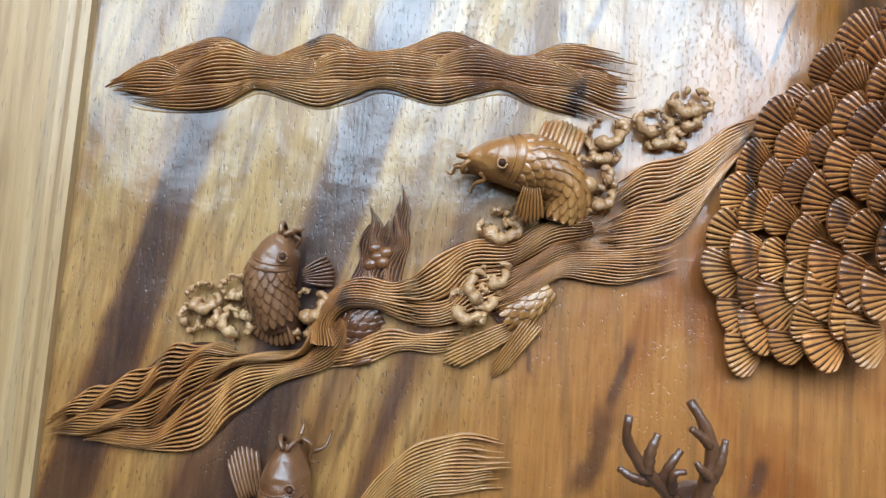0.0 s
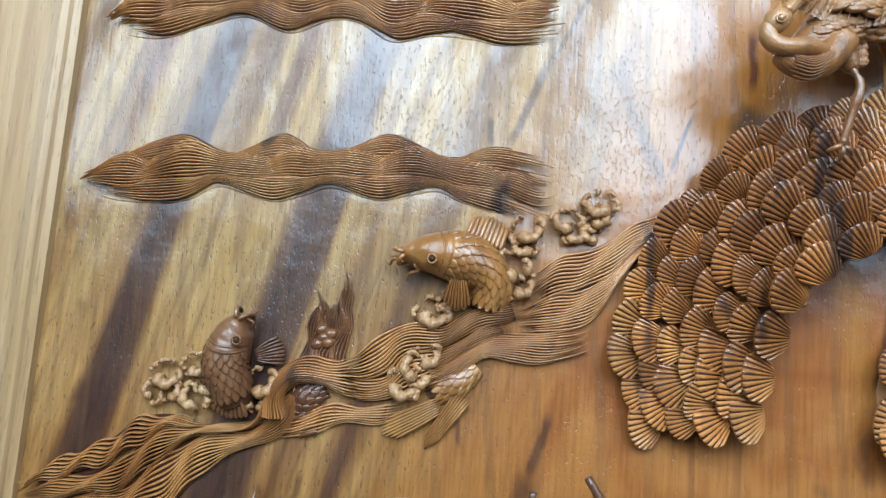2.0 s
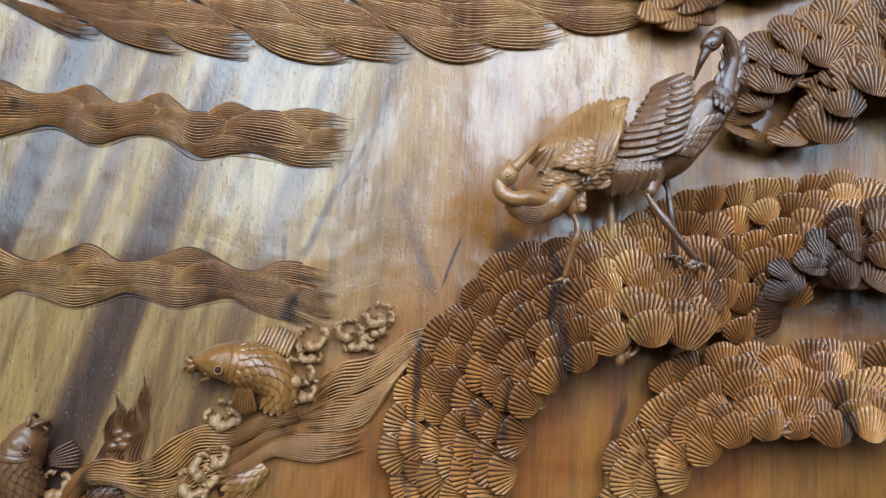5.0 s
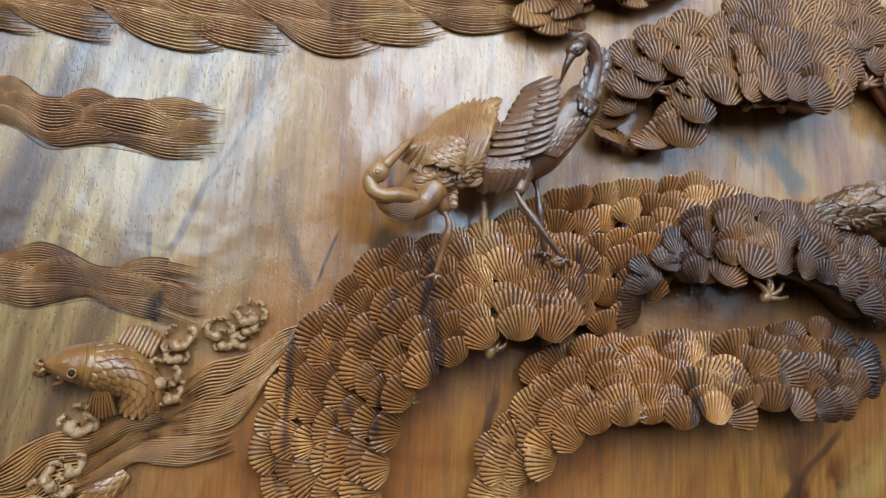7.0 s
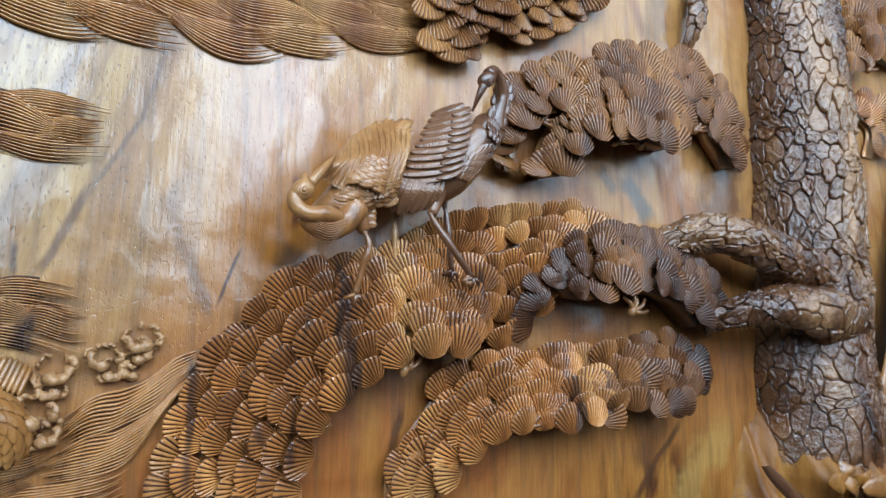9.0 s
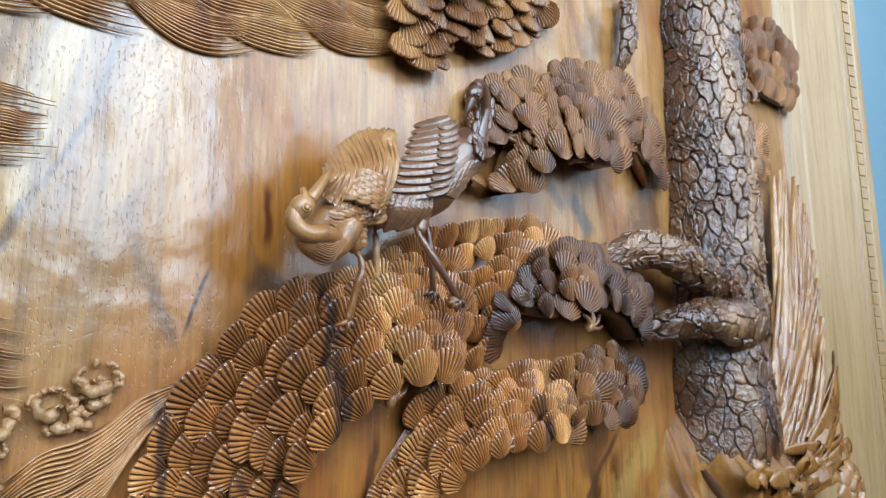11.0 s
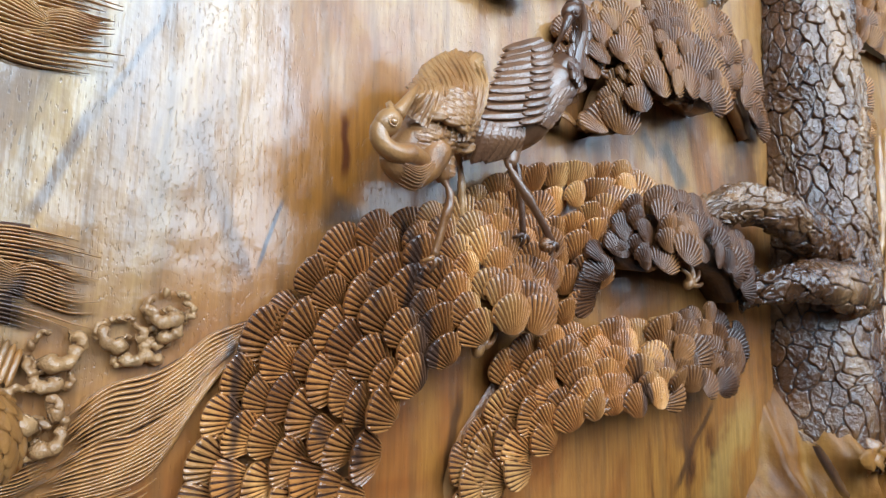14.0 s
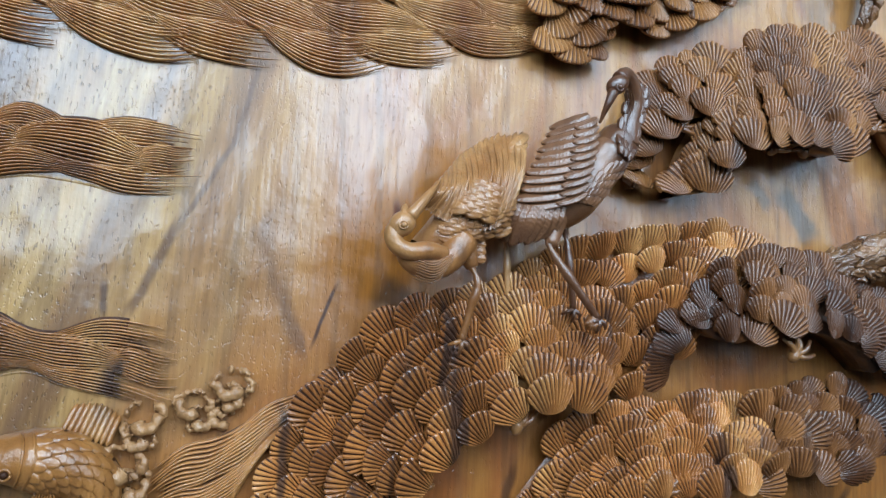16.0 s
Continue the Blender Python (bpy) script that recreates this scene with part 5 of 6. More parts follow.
# ---- pine trunk with bark plates ----
def bark_on(part_name, label, axis, radius, cell, arc=(-100, 100), seed=1, relief=0.008, name="bark_plate", fade=None):
    """Irregular plates over the front of a limb whose axis runs along (u, z, d) points."""
    rnd = random.Random(seed)
    n = 60
    path = [P(p) for p in spline(axis, n)]
    length = sum((path[i + 1] - path[i]).length for i in range(n - 1))

    def radius_at(t):
        return float(np.interp(t, np.linspace(0, 1, len(radius)), radius))

    def on(s_, ang, lift):
        t = min(max(s_ / length, 0), 1)
        k = t * (n - 1)
        i = min(int(k), n - 2)
        p = path[i].lerp(path[i + 1], k - i)
        tan = (path[min(i + 2, n - 1)] - path[max(i - 1, 0)]).normalized()
        side = tan.cross(Vector((0, -1, 0))).normalized()
        out = side.cross(tan).normalized()
        lump = 0.01 * noise.noise(p * 9 + Vector((ang, 0, seed)))
        r = radius_at(t) + lift + lump
        return p + side * (r * math.sin(ang)) + out * (r * math.cos(ang))

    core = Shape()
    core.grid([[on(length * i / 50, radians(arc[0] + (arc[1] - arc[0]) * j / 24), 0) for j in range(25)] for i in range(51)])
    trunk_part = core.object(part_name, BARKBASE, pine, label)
    mean = sum(radius) / len(radius)
    around = mean * radians(arc[1] - arc[0])
    cols, rows = max(3, int(around / cell)), max(3, int(length / (cell * 1.3)))
    jit = {}

    def corner(i, j):
        # shared corner of the brick-like cell net
        if (i, j) not in jit:
            jit[i, j] = (rnd.uniform(-0.3, 0.3), rnd.uniform(-0.2, 0.2))
        a, b = jit[i, j]
        return (i + a, j + b + (-0.2 if (i + j) % 2 else 0.2))

    for r in range(rows):
        for c in range(cols):
            o = 2 * c + (r % 2)
            ring = [corner(o, r), corner(o + 1, r), corner(o + 2, r), corner(o + 2, r + 1), corner(o + 1, r + 1), corner(o, r + 1)]
            ring = [(x / 2, y) for x, y in ring]
            cx, cy = sum(p[0] for p in ring) / 6, sum(p[1] for p in ring) / 6
            poly = []
            for k in range(6):
                (x0, y0), (x1, y1) = ring[k], ring[(k + 1) % 6]
                for w in (0.12, 0.37, 0.63, 0.88):
                    n_ = 0.17 * noise.noise(Vector((x0 + (x1 - x0) * w, y0 + (y1 - y0) * w, seed)) * 2.3) + 0.08 * noise.noise(Vector((x0 + (x1 - x0) * w, y0 + (y1 - y0) * w, seed)) * 6.0)
                    m_ = 0.16 * noise.noise(Vector((x0 + (x1 - x0) * w + 40, y0 + (y1 - y0) * w, seed)) * 3.1)
                    poly.append((x0 + (x1 - x0) * w + n_, y0 + (y1 - y0) * w + m_))
            s = Shape()
            high = relief * rnd.uniform(0.6, 1.4) * (fade(cy / rows) if fade else 1)
            tilt = rnd.uniform(-0.45, 0.45)

            def q(x, y, k, h):
                x, y = cx + (x - cx) * k, cy + (y - cy) * k
                x, y = x + 0.5 * noise.noise(Vector((x * 0.5, y * 0.5, seed + 3.3))), y + 0.9 * noise.noise(Vector((x * 0.45, y * 0.4, seed + 8.1)))
                return on(length * y / rows, radians(arc[0]) + radians(arc[1] - arc[0]) * x / cols, h * (1 + tilt * (x - cx)))

            def wrinkle(x, y, k):
                px_, py_ = cx + (x - cx) * k, cy + (y - cy) * k
                return 1 + 0.65 * noise.noise(Vector((px_ * 5, py_ * 4, seed))) + 0.42 * noise.noise(Vector((px_ * 13, py_ * 11, seed)))

            s.grid([[q(x, y, k, h * wrinkle(x, y, k) if h > 0 else h) for x, y in poly] for k, h in ((0.97, -0.004), (0.955, high * 0.7), (0.91, high * 1.15), (0.8, high * 1.2), (0.62, high * 1.1), (0.4, high * 1.0), (0.2, high * 1.1))], True)
            s.f.append(tuple(range(len(s.v) - 24, len(s.v))))
            s.object(name, BARK, trunk_part)


bark_on("trunk", "upright trunk covered in raised glossy bark plates", [(1.80, 1.45, -0.07), (1.80, 1.64, 0.0), (1.80, 1.86, 0.008), (1.80, 2.08, 0.025), (1.80, 2.2, 0.03), (1.80, 2.45, 0.03), (1.805, 2.75, 0.025), (1.81, 3.1, 0.02)], [0.18, 0.165, 0.145, 0.13, 0.125, 0.12, 0.115, 0.11], 0.033, (-112, 106), seed=4, relief=0.0065, fade=lambda t: min(1, 0.1 + t * 2.6))
bark_on("limb", "thick bark-covered upper limb", [(1.82, 2.01, 0.08), (1.661, 2.064, 0.09), (1.529, 2.098, 0.09), (1.411, 2.114, 0.07), (1.307, 2.095, 0.05), (1.299, 2.079, 0.03)], [0.065, 0.054, 0.048, 0.043, 0.034, 0.016], 0.03, seed=6, relief=0.006)
bark_on("limb", "bark-covered lower limb", [(1.80, 1.935, 0.1), (1.675, 1.955, 0.14), (1.522, 1.961, 0.12), (1.443, 1.94, 0.07), (1.405, 1.916, 0.05)], [0.06, 0.05, 0.04, 0.03, 0.012], 0.028, seed=8, relief=0.006)
bark_on("limb", "thin bark-covered limb near the top", [(1.447, 2.557, -0.01), (1.441, 2.594, 0.015), (1.451, 2.647, 0.03), (1.473, 2.785, 0.03)], [0.008, 0.018, 0.02, 0.022], 0.022, seed=9, relief=0.005)

# gnarled foot of the trunk
foot = Shape()
rows = []
for j in range(150):
    z = 1.0 + 0.74 * j / 149
    row = []
    for i in range(140):
        u = 1.36 + 0.8 * i / 139
        t_ = j / 149
        lean = u + 0.03 * noise.noise(Vector((u * 3, 2, z * 4)))
        reach = 0.42 - 0.2 * t_ + 0.06 * noise.noise(Vector((4, u > 1.8, z * 7)))
        k = max(0, 1 - (abs(u - 1.8) / reach) ** 2) ** 1.2
        fade = min(1, (149 - j) / 28)
        d = (0.19 * k + (0.05 * noise.noise(Vector((lean * 15, 0, z * 2.6))) + 0.04 * abs(noise.noise(Vector((lean * 40, 1, z * 4)))) + 0.01 * noise.noise(Vector((lean * 110, 1, z * 12)))) * min(1, k * 5)) * (0.35 + 0.65 * fade) - 0.02
        row.append(P((u, z, d)))
    rows.append(row)
foot.grid(rows)
tagged(foot.object("rock_foot", ROCK), "gnarled golden rock and roots at the foot of the trunk", "carved rock")

# ---- grass, leaves and flower beside the trunk ----
grass = thing("grass_tuft", "tall glossy carved grass blades beside the trunk", "carved grass")
rnd = random.Random(31)
roots = spline([(1.862, 1.6, 0.1), (1.947, 1.56, 0.11), (2.05, 1.53, 0.12)], 24)
tips = spline([(2.248, 2.432, 0.03), (2.385, 2.496, 0.03), (2.449, 2.422, 0.05), (2.427, 2.276, 0.07), (2.403, 2.174, 0.09), (2.354, 2.039, 0.11), (2.299, 1.929, 0.13)], 24)
for k in range(64):
    a = roots[rnd.randrange(24)]
    i = rnd.randrange(24)
    b = a + (tips[i] - a) * rnd.choice((1.0, 1.0, 0.85, 0.7, 0.5))
    mid = a + (b - a) * 0.5 + np.array([rnd.uniform(-0.015, 0.03), 0, rnd.uniform(0.0, 0.02)])
    s = Shape()
    s.blade(spline([a, mid, b], 14), rnd.uniform(0.009, 0.016), 0.006, 9, 0.0035, rnd.uniform(-0.4, 0.4))
    s.object("grass_blade", GOLD, grass)
leaves = thing("leaf_spray", "spray of broad carved leaves low beside the trunk", "carved leaves")
leaf_roots = spline([(1.955, 1.625, 0.12), (2.041, 1.571, 0.13), (1.951, 1.512, 0.14), (1.732, 1.522, 0.15)], 30)
leaf_tips = spline([(2.388, 1.858, 0.13), (2.334, 1.683, 0.15), (2.355, 1.635, 0.16), (2.255, 1.581, 0.17), (1.987, 1.627, 0.18), (1.895, 1.569, 0.19), (1.615, 1.633, 0.19)], 30)
for k in range(42):
    i = (k * 7) % 30
    a = leaf_roots[rnd.randrange(30)]
    b = leaf_tips[i] + np.array([rnd.uniform(-0.03, 0.02), rnd.uniform(-0.03, 0.03), rnd.uniform(-0.03, 0.0)])
    a = a + (b - a) * rnd.choice((0.0, 0.3, 0.5, 0.6))
    mid = (a + b) / 2 + np.array([rnd.uniform(-0.015, 0.015), rnd.uniform(-0.01, 0.02), 0.02])
    s = Shape()
    s.blade(spline([a, mid, b], 14), rnd.uniform(0.014, 0.026), 0.002, 9, 0.002, rnd.uniform(-0.6, 0.6))
    s.object("leaf", rnd.choice((GOLD, GOLD, ROCK)), leaves)
s = Shape()
s.blade(spline([(1.602, 1.537, 0.15), (1.469, 1.61, 0.18), (1.395, 1.658, 0.19)], 14), 0.016, 0.006, 7, 0.0012, 0.3)
s.object("leaf", BROWN, leaves, "dark pointed leaf")
flower = thing("peony", "open carved flower with layered petals", "carved flower")
fc = (2.226, 1.497, 0.17)
for ring_, (count, r, w) in enumerate(((8, 0.085, 0.034), (6, 0.055, 0.026))):
    for k in range(count):
        a = 2 * math.pi * k / count + ring_ * 0.4
        s = Shape()
        s.blade(spline([(fc[0] + 0.012 * math.cos(a), fc[1] + 0.012 * math.sin(a), fc[2] + 0.01 * ring_), (fc[0] + r * 0.6 * math.cos(a), fc[1] + r * 0.6 * math.sin(a), fc[2] + 0.025 + 0.01 * ring_), (fc[0] + r * math.cos(a), fc[1] + r * math.sin(a), fc[2] + 0.012 + 0.015 * ring_)], 10), w, 0.005, 5, 0.001)
        s.object("petal", TAN, flower)
s = Shape()
for k in range(16):
    a, r = k * 2.4, 0.004 * math.sqrt(k)
    s.blob((fc[0] + r * math.cos(a), fc[1] + r * math.sin(a), fc[2] + 0.03), (0.004, 0.004, 0.006), 0, 6, 4)
s.object("flower_centre", GOLD, flower)


# ---- cranes: each one plain carved mesh ----
def body_loft(s, axis, wide, thick, seg=20):
    """A rounded body along axis with half widths and half thicknesses."""
    n = 40
    path = spline(axis, n)
    w = np.interp(np.linspace(0, 1, n), np.linspace(0, 1, len(wide)), wide)
    t = np.interp(np.linspace(0, 1, n), np.linspace(0, 1, len(thick)), thick)
    tan = np.gradient(path[:, :2], axis=0)
    tan /= np.linalg.norm(tan, axis=1)[:, None]
    rows = []
    for i in range(n):
        nx, nz_ = -tan[i][1], tan[i][0]
        rows.append([P((path[i][0] + nx * w[i] * math.cos(a), path[i][1] + nz_ * w[i] * math.cos(a), path[i][2] + t[i] * math.sin(a))) for a in (2 * math.pi * j / seg for j in range(seg))])
    s.grid(rows, True)


def crane_leg(s, pts, r=0.0055):
    p = spline(pts, 18)
    s.tube(p, [r * (1.5 - 1.2 * min(1, i / 4)) if i < 4 else r * (1 + 0.35 * math.exp(-((i - 8) / 1.5) ** 2)) for i in range(18)], 8)
    e = p[-1]
    for a in (200, 265, 320):
        q = spline([e, (e[0] + 0.009 * math.cos(radians(a)), e[1] + 0.008 * math.sin(radians(a)), e[2] + 0.004), (e[0] + 0.017 * math.cos(radians(a)), e[1] + 0.018 * math.sin(radians(a)), e[2] - 0.004)], 7)
        s.tube(q, np.linspace(r * 0.8, r * 0.4, 7), 6)


def hug(axis, wide, thick):
    """How far out a lofted body stands at a place."""
    n = 60
    path = spline(axis, n)
    w = np.interp(np.linspace(0, 1, n), np.linspace(0, 1, len(wide)), wide)
    t = np.interp(np.linspace(0, 1, n), np.linspace(0, 1, len(thick)), thick)

    def at(u, z):
        r = np.hypot(path[:, 0] - u, path[:, 1] - z)
        i = int(np.argmin(r / (w + 0.004)))
        o = min(0.97, r[i] / w[i])
        return path[i][2] + t[i] * math.sqrt(1 - o * o)

    return at


def plumes(s, roots, tips, count, width, sag=0.0, lift=0.0, roll=0.0, barbs=16, barb=0.0007, seed=1, thick=0.0012, uneven=0.05):
    """A row of long feathers from roots to tips, each lapped over the next."""
    rnd = random.Random(seed)
    a, b = spline(roots, count), spline(tips, count)
    for k in range(count):
        way = b[k] - a[k]
        mid = (a[k] + b[k]) / 2 + np.array([0, sag * rnd.uniform(0.7, 1.3), lift])
        tip = b[k] + way * rnd.uniform(-uneven, uneven)
        s.plume([a[k], mid, tip], width * rnd.uniform(0.9, 1.1), thick, barbs, barb, roll)


def scale_patch(s, corners, rows, cols, width, length, depth_at, lift=0.002):
    """Rounded feathers lapped in rows on a body; corners run root-left, root-right, tip-left, tip-right."""
    c = [np.array(q[:2], float) for q in corners]
    way = (c[2] + c[3] - c[0] - c[1]) / 2
    way = way / np.linalg.norm(way) * length
    for r in range(rows - 1, -1, -1):
        for k in range(cols + r % 2):
            f, g = (r + 0.5) / rows, (k + 0.5 - 0.5 * (r % 2)) / cols
            p = (c[0] * (1 - g) + c[1] * g) * (1 - f) + (c[2] * (1 - g) + c[3] * g) * f
            pts = [(*(p + way * q), depth_at(*(p + way * q)) + lift * e) for q, e in ((-0.5, 0.0), (0.1, 1.0), (0.6, 1.2))]
            s.plume(pts, width, 0.0009, 5, 0.0005, 0.0, 0.45, 20)


def crane_eye(s, c):
    s.blob(c, (0.0036, 0.0036, 0.003))
    s.tube([(c[0] + 0.0054 * math.cos(a), c[1] + 0.0048 * math.sin(a), c[2] - 0.001) for a in np.linspace(0, 6.28, 15)], 0.0011, 5)


# the dark one, head bent back to preen its shoulder
s = Shape()
torso = ([(0.705, 2.093, 0.075), (0.734, 2.118, 0.09), (0.766, 2.144, 0.1), (0.797, 2.184, 0.11), (0.819, 2.213, 0.12), (0.836, 2.241, 0.12)], [0.008, 0.03, 0.038, 0.037, 0.034, 0.018], [0.01, 0.03, 0.04, 0.038, 0.034, 0.016])
body_loft(s, *torso)
s.blob((0.827, 2.223, 0.122), (0.034, 0.031, 0.032), 60, 20, 14)
out1 = hug(*torso)
s.tube(spline([(0.833, 2.228, 0.13), (0.839, 2.256, 0.138), (0.843, 2.283, 0.146), (0.834, 2.304, 0.154), (0.818, 2.314, 0.16), (0.805, 2.303, 0.164)], 30), np.interp(np.linspace(0, 1, 30), [0, 0.25, 0.5, 0.8, 1], [0.024, 0.0135, 0.0098, 0.0095, 0.0115]), 14)
for k in range(9):
    # fine feather lines round the neck
    q = 0.12 * k - 0.5
    s.strand(spline([(0.819, 2.223, 0.152), (0.829, 2.253, 0.15), (0.834, 2.277, 0.156), (0.826, 2.295, 0.163)], 20) + np.array([q * 0.012, q * 0.004, -0.004 * abs(q) * 6 + 0.001]), 0.0016, 0.0009)
s.blob((0.801, 2.294, 0.166), (0.0185, 0.0128, 0.012), 215, 16, 12)
s.tube(spline([(0.793, 2.282, 0.169), (0.785, 2.262, 0.167), (0.78, 2.239, 0.156)], 12), np.linspace(0.0078, 0.0016, 12), 9)
s.strand(spline([(0.79, 2.279, 0.177), (0.784, 2.26, 0.1725), (0.781, 2.243, 0.16)], 10), 0.0014, 0.0008)
crane_eye(s, (0.798, 2.286, 0.178))
# long flight feathers sloping down to their tips
plumes(s, [(0.776, 2.258, 0.134), (0.772, 2.234, 0.141), (0.769, 2.209, 0.145), (0.765, 2.184, 0.146), (0.763, 2.16, 0.144), (0.757, 2.136, 0.14)], [(0.733, 2.242, 0.104), (0.718, 2.212, 0.11), (0.704, 2.186, 0.115), (0.689, 2.161, 0.116), (0.679, 2.138, 0.114), (0.67, 2.118, 0.108)], 11, 0.0078, -0.003, 0.006, 0.6, 15, 0.0006, 3)
plumes(s, [(0.786, 2.252, 0.14), (0.784, 2.224, 0.146), (0.78, 2.197, 0.148), (0.775, 2.17, 0.147), (0.77, 2.145, 0.142)], [(0.755, 2.236, 0.135), (0.747, 2.203, 0.143), (0.739, 2.173, 0.145), (0.733, 2.149, 0.143), (0.726, 2.124, 0.138)], 10, 0.0062, -0.002, 0.004, 0.5, 9, 0.0006, 5)
# drooping hind feathers
plumes(s, [(0.675, 2.126, 0.112), (0.688, 2.122, 0.122), (0.705, 2.12, 0.13), (0.723, 2.12, 0.132), (0.741, 2.124, 0.13)], [(0.67, 2.081, 0.09), (0.679, 2.069, 0.1), (0.693, 2.07, 0.108), (0.709, 2.075, 0.112), (0.728, 2.082, 0.112)], 8, 0.0085, 0.004, 0.008, 0.35, 9, 0.0007, 7)
plumes(s, [(0.673, 2.12, 0.1), (0.681, 2.116, 0.104)], [(0.665, 2.091, 0.085), (0.673, 2.08, 0.088)], 3, 0.007, 0.0, 0.006, 0.3, 8, 0.0006, 8)
scale_patch(s, [(0.84, 2.316, 0), (0.868, 2.304, 0), (0.811, 2.207, 0), (0.834, 2.197, 0)], 9, 3, 0.0056, 0.019, lambda u, z: max(out1(u, z) + 0.004, 0.145))
scale_patch(s, [(0.801, 2.184, 0), (0.834, 2.197, 0), (0.761, 2.135, 0), (0.789, 2.132, 0)], 5, 4, 0.006, 0.02, out1, 0.0015)
s.tube(spline([(0.743, 2.116, 0.105), (0.738, 2.093, 0.11), (0.732, 2.071, 0.116)], 10), np.linspace(0.02, 0.0075, 10), 12)
crane_leg(s, [(0.736, 2.088, 0.112), (0.73, 2.069, 0.116), (0.767, 2.016, 0.125), (0.805, 1.974, 0.12)], 0.0056)
crane_leg(s, [(0.767, 2.107, 0.085), (0.774, 2.073, 0.086), (0.781, 2.027, 0.085), (0.788, 1.988, 0.08)], 0.005)
tagged(s.object("crane", BROWN), "dark brown carved crane preening, standing on the pine bough", "carved crane", "carved cranes")

# the tan one, neck folded on its breast and bill raised
s = Shape()
torso = ([(0.55, 2.049, 0.105), (0.576, 2.071, 0.112), (0.615, 2.107, 0.105), (0.663, 2.155, 0.085), (0.701, 2.207, 0.06)], [0.018, 0.032, 0.044, 0.042, 0.014], [0.02, 0.034, 0.042, 0.034, 0.012])
body_loft(s, *torso)
out2 = hug(*torso)
s.tube(spline([(0.6, 2.066, 0.125), (0.58, 2.039, 0.135), (0.556, 2.025, 0.14), (0.529, 2.03, 0.146), (0.519, 2.039, 0.15)], 24), np.interp(np.linspace(0, 1, 24), [0, 0.4, 0.8, 1], [0.022, 0.018, 0.0145, 0.011]), 14)
s.tube(spline([(0.571, 2.043, 0.145), (0.547, 2.044, 0.155), (0.523, 2.04, 0.16), (0.506, 2.047, 0.16), (0.501, 2.061, 0.16), (0.509, 2.072, 0.16)], 26), np.interp(np.linspace(0, 1, 26), [0, 0.3, 0.6, 1], [0.0095, 0.0118, 0.011, 0.0105]), 14)
for k in range(11):
    q = k / 10 - 0.5
    s.strand(spline([(0.583, 2.04, 0.15), (0.556, 2.021, 0.158), (0.53, 2.025, 0.161)], 22) + np.array([0, q * 0.03, 0.003 - 0.05 * q * q]), 0.002, 0.0016)
s.blob((0.511, 2.072, 0.162), (0.0185, 0.0148, 0.0135), 45, 16, 12)
crane_eye(s, (0.51, 2.069, 0.176))
s.tube(spline([(0.519, 2.081, 0.165), (0.537, 2.104, 0.16), (0.561, 2.135, 0.145)], 12), np.interp(np.linspace(0, 1, 12), [0, 0.5, 1], [0.0085, 0.006, 0.0016]), 9)
s.strand(spline([(0.519, 2.079, 0.174), (0.536, 2.102, 0.167), (0.558, 2.131, 0.149)], 10), 0.0015, 0.0008)
s.plume([(0.511, 2.078, 0.17), (0.513, 2.088, 0.166), (0.515, 2.098, 0.158)], 0.004, 0.0015, 4, 0.0004)
# wing raised over the back: long barbed strips fanning upwards
plumes(s, [(0.545, 2.1, 0.134), (0.568, 2.086, 0.141), (0.598, 2.076, 0.142), (0.63, 2.08, 0.137), (0.655, 2.094, 0.124)], [(0.576, 2.146, 0.104), (0.594, 2.174, 0.098), (0.614, 2.197, 0.092), (0.637, 2.216, 0.087), (0.667, 2.229, 0.083), (0.7, 2.237, 0.078)], 17, 0.0074, 0.0, 0.024, -0.3, 14, 0.0008, 11, 0.0016, 0.02)
wing_a = spline([(0.545, 2.1, 0.138), (0.568, 2.086, 0.145), (0.598, 2.076, 0.146), (0.63, 2.08, 0.141), (0.655, 2.094, 0.128)], 44)
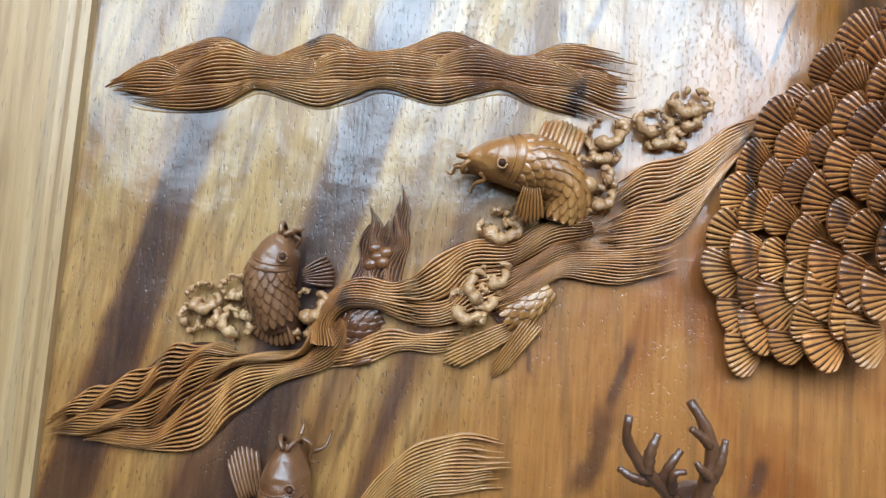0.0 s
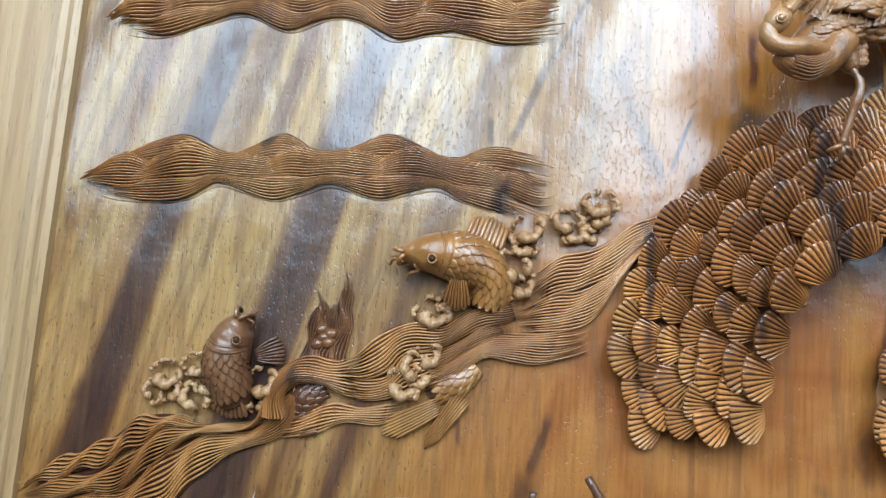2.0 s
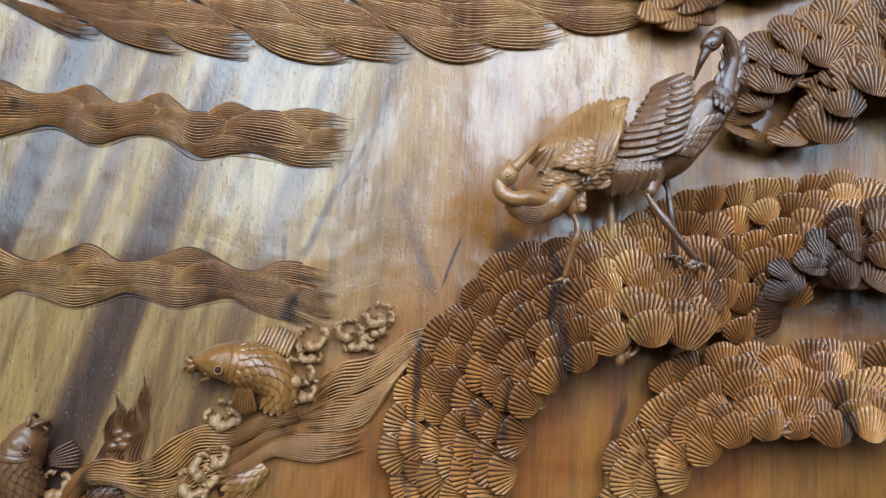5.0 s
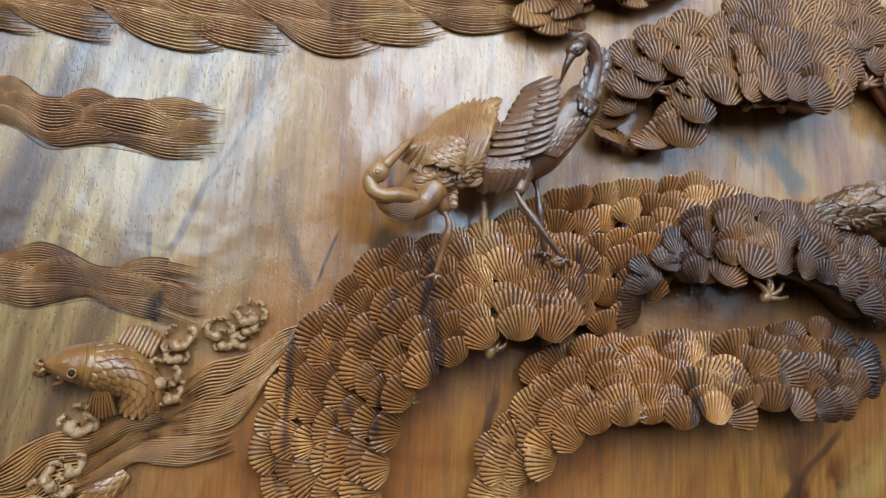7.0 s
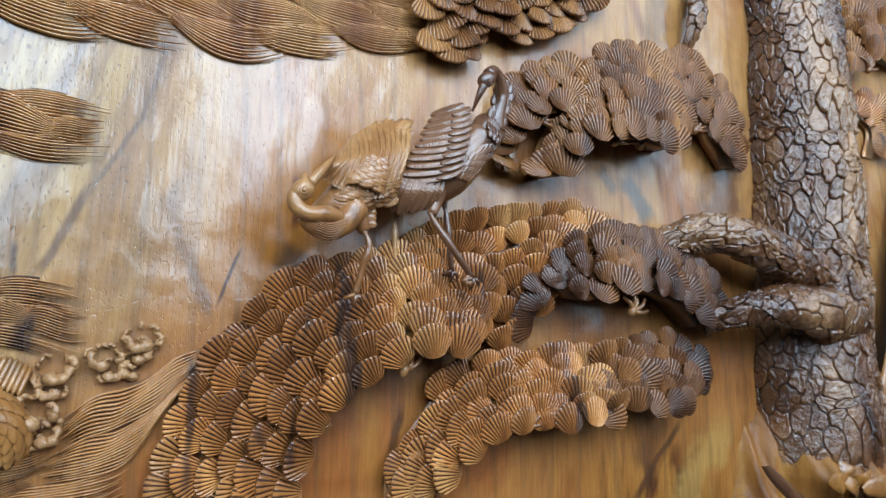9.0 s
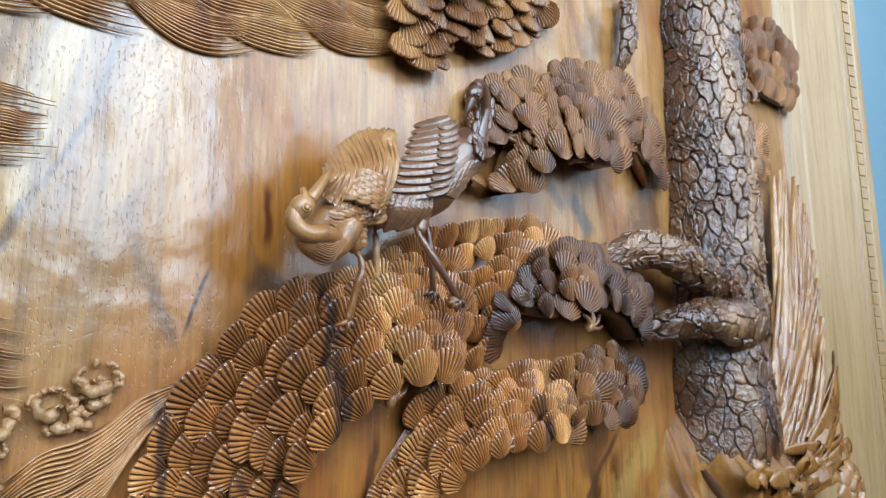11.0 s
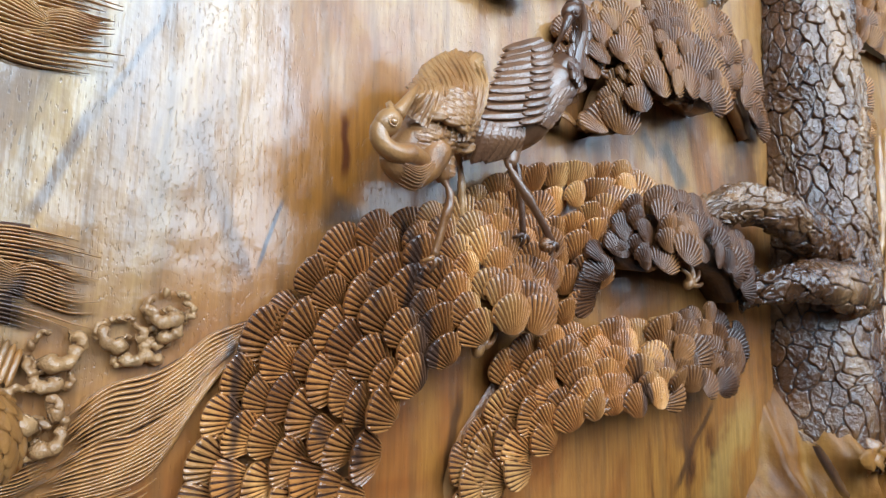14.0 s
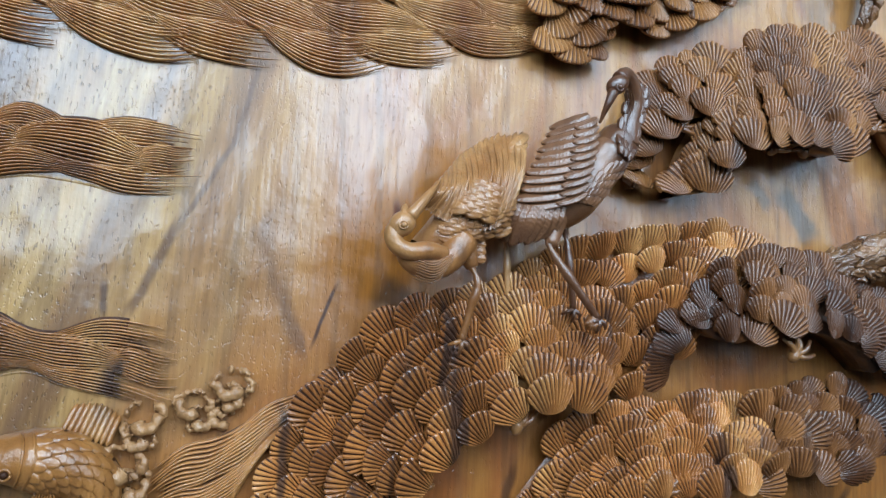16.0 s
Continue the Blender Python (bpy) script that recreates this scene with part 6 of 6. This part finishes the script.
wing_b = spline([(0.574, 2.144, 0.106), (0.592, 2.172, 0.1), (0.612, 2.195, 0.094), (0.635, 2.214, 0.089), (0.665, 2.227, 0.085), (0.698, 2.235, 0.08)], 44)
for k in range(44):
    # the barbs of the wing as long fine ridges
    f = 0.12 * (k % 4)
    p, q = wing_a[k] + (wing_b[k] - wing_a[k]) * f * 0.5, wing_a[k] + (wing_b[k] - wing_a[k]) * (1 - 0.05 * (k % 3))
    s.strand(spline([p + (0, 0, 0.012 * f), (p + q) / 2 + (0.003, 0, 0.025), q], 26), 0.0029, 0.0024, 0.12, 0.2)
# stepped feather ends along the back edge
plumes(s, [(0.67, 2.202, 0.104), (0.662, 2.176, 0.116), (0.652, 2.149, 0.126), (0.642, 2.125, 0.132), (0.633, 2.102, 0.13)], [(0.707, 2.233, 0.084), (0.702, 2.21, 0.094), (0.692, 2.18, 0.104), (0.682, 2.152, 0.11), (0.669, 2.118, 0.112)], 9, 0.0075, 0.002, 0.004, -0.45, 8, 0.0006, 13)
scale_patch(s, [(0.567, 2.103, 0), (0.576, 2.142, 0), (0.629, 2.094, 0), (0.635, 2.131, 0)], 6, 4, 0.0085, 0.022, lambda u, z: out2(u, z) + 0.011, 0.003)
scale_patch(s, [(0.563, 2.09, 0), (0.577, 2.05, 0), (0.63, 2.082, 0), (0.63, 2.045, 0)], 6, 4, 0.0075, 0.02, out2, 0.002)
scale_patch(s, [(0.6, 2.071, 0), (0.615, 2.1, 0), (0.678, 2.089, 0), (0.677, 2.13, 0)], 7, 3, 0.0085, 0.026, out2, 0.002)
s.tube(spline([(0.603, 2.064, 0.115), (0.612, 2.046, 0.118), (0.618, 2.031, 0.12)], 10), np.linspace(0.02, 0.008, 10), 12)
crane_leg(s, [(0.612, 2.04, 0.12), (0.624, 2.012, 0.125), (0.618, 1.979, 0.12), (0.61, 1.937, 0.112)], 0.0052)
crane_leg(s, [(0.686, 2.094, 0.06), (0.691, 2.061, 0.06), (0.693, 2.023, 0.06), (0.698, 1.991, 0.055)], 0.0046)
tagged(s.object("crane", TAN), "pale carved crane with tucked neck, standing on the pine bough", "carved crane", "carved cranes")
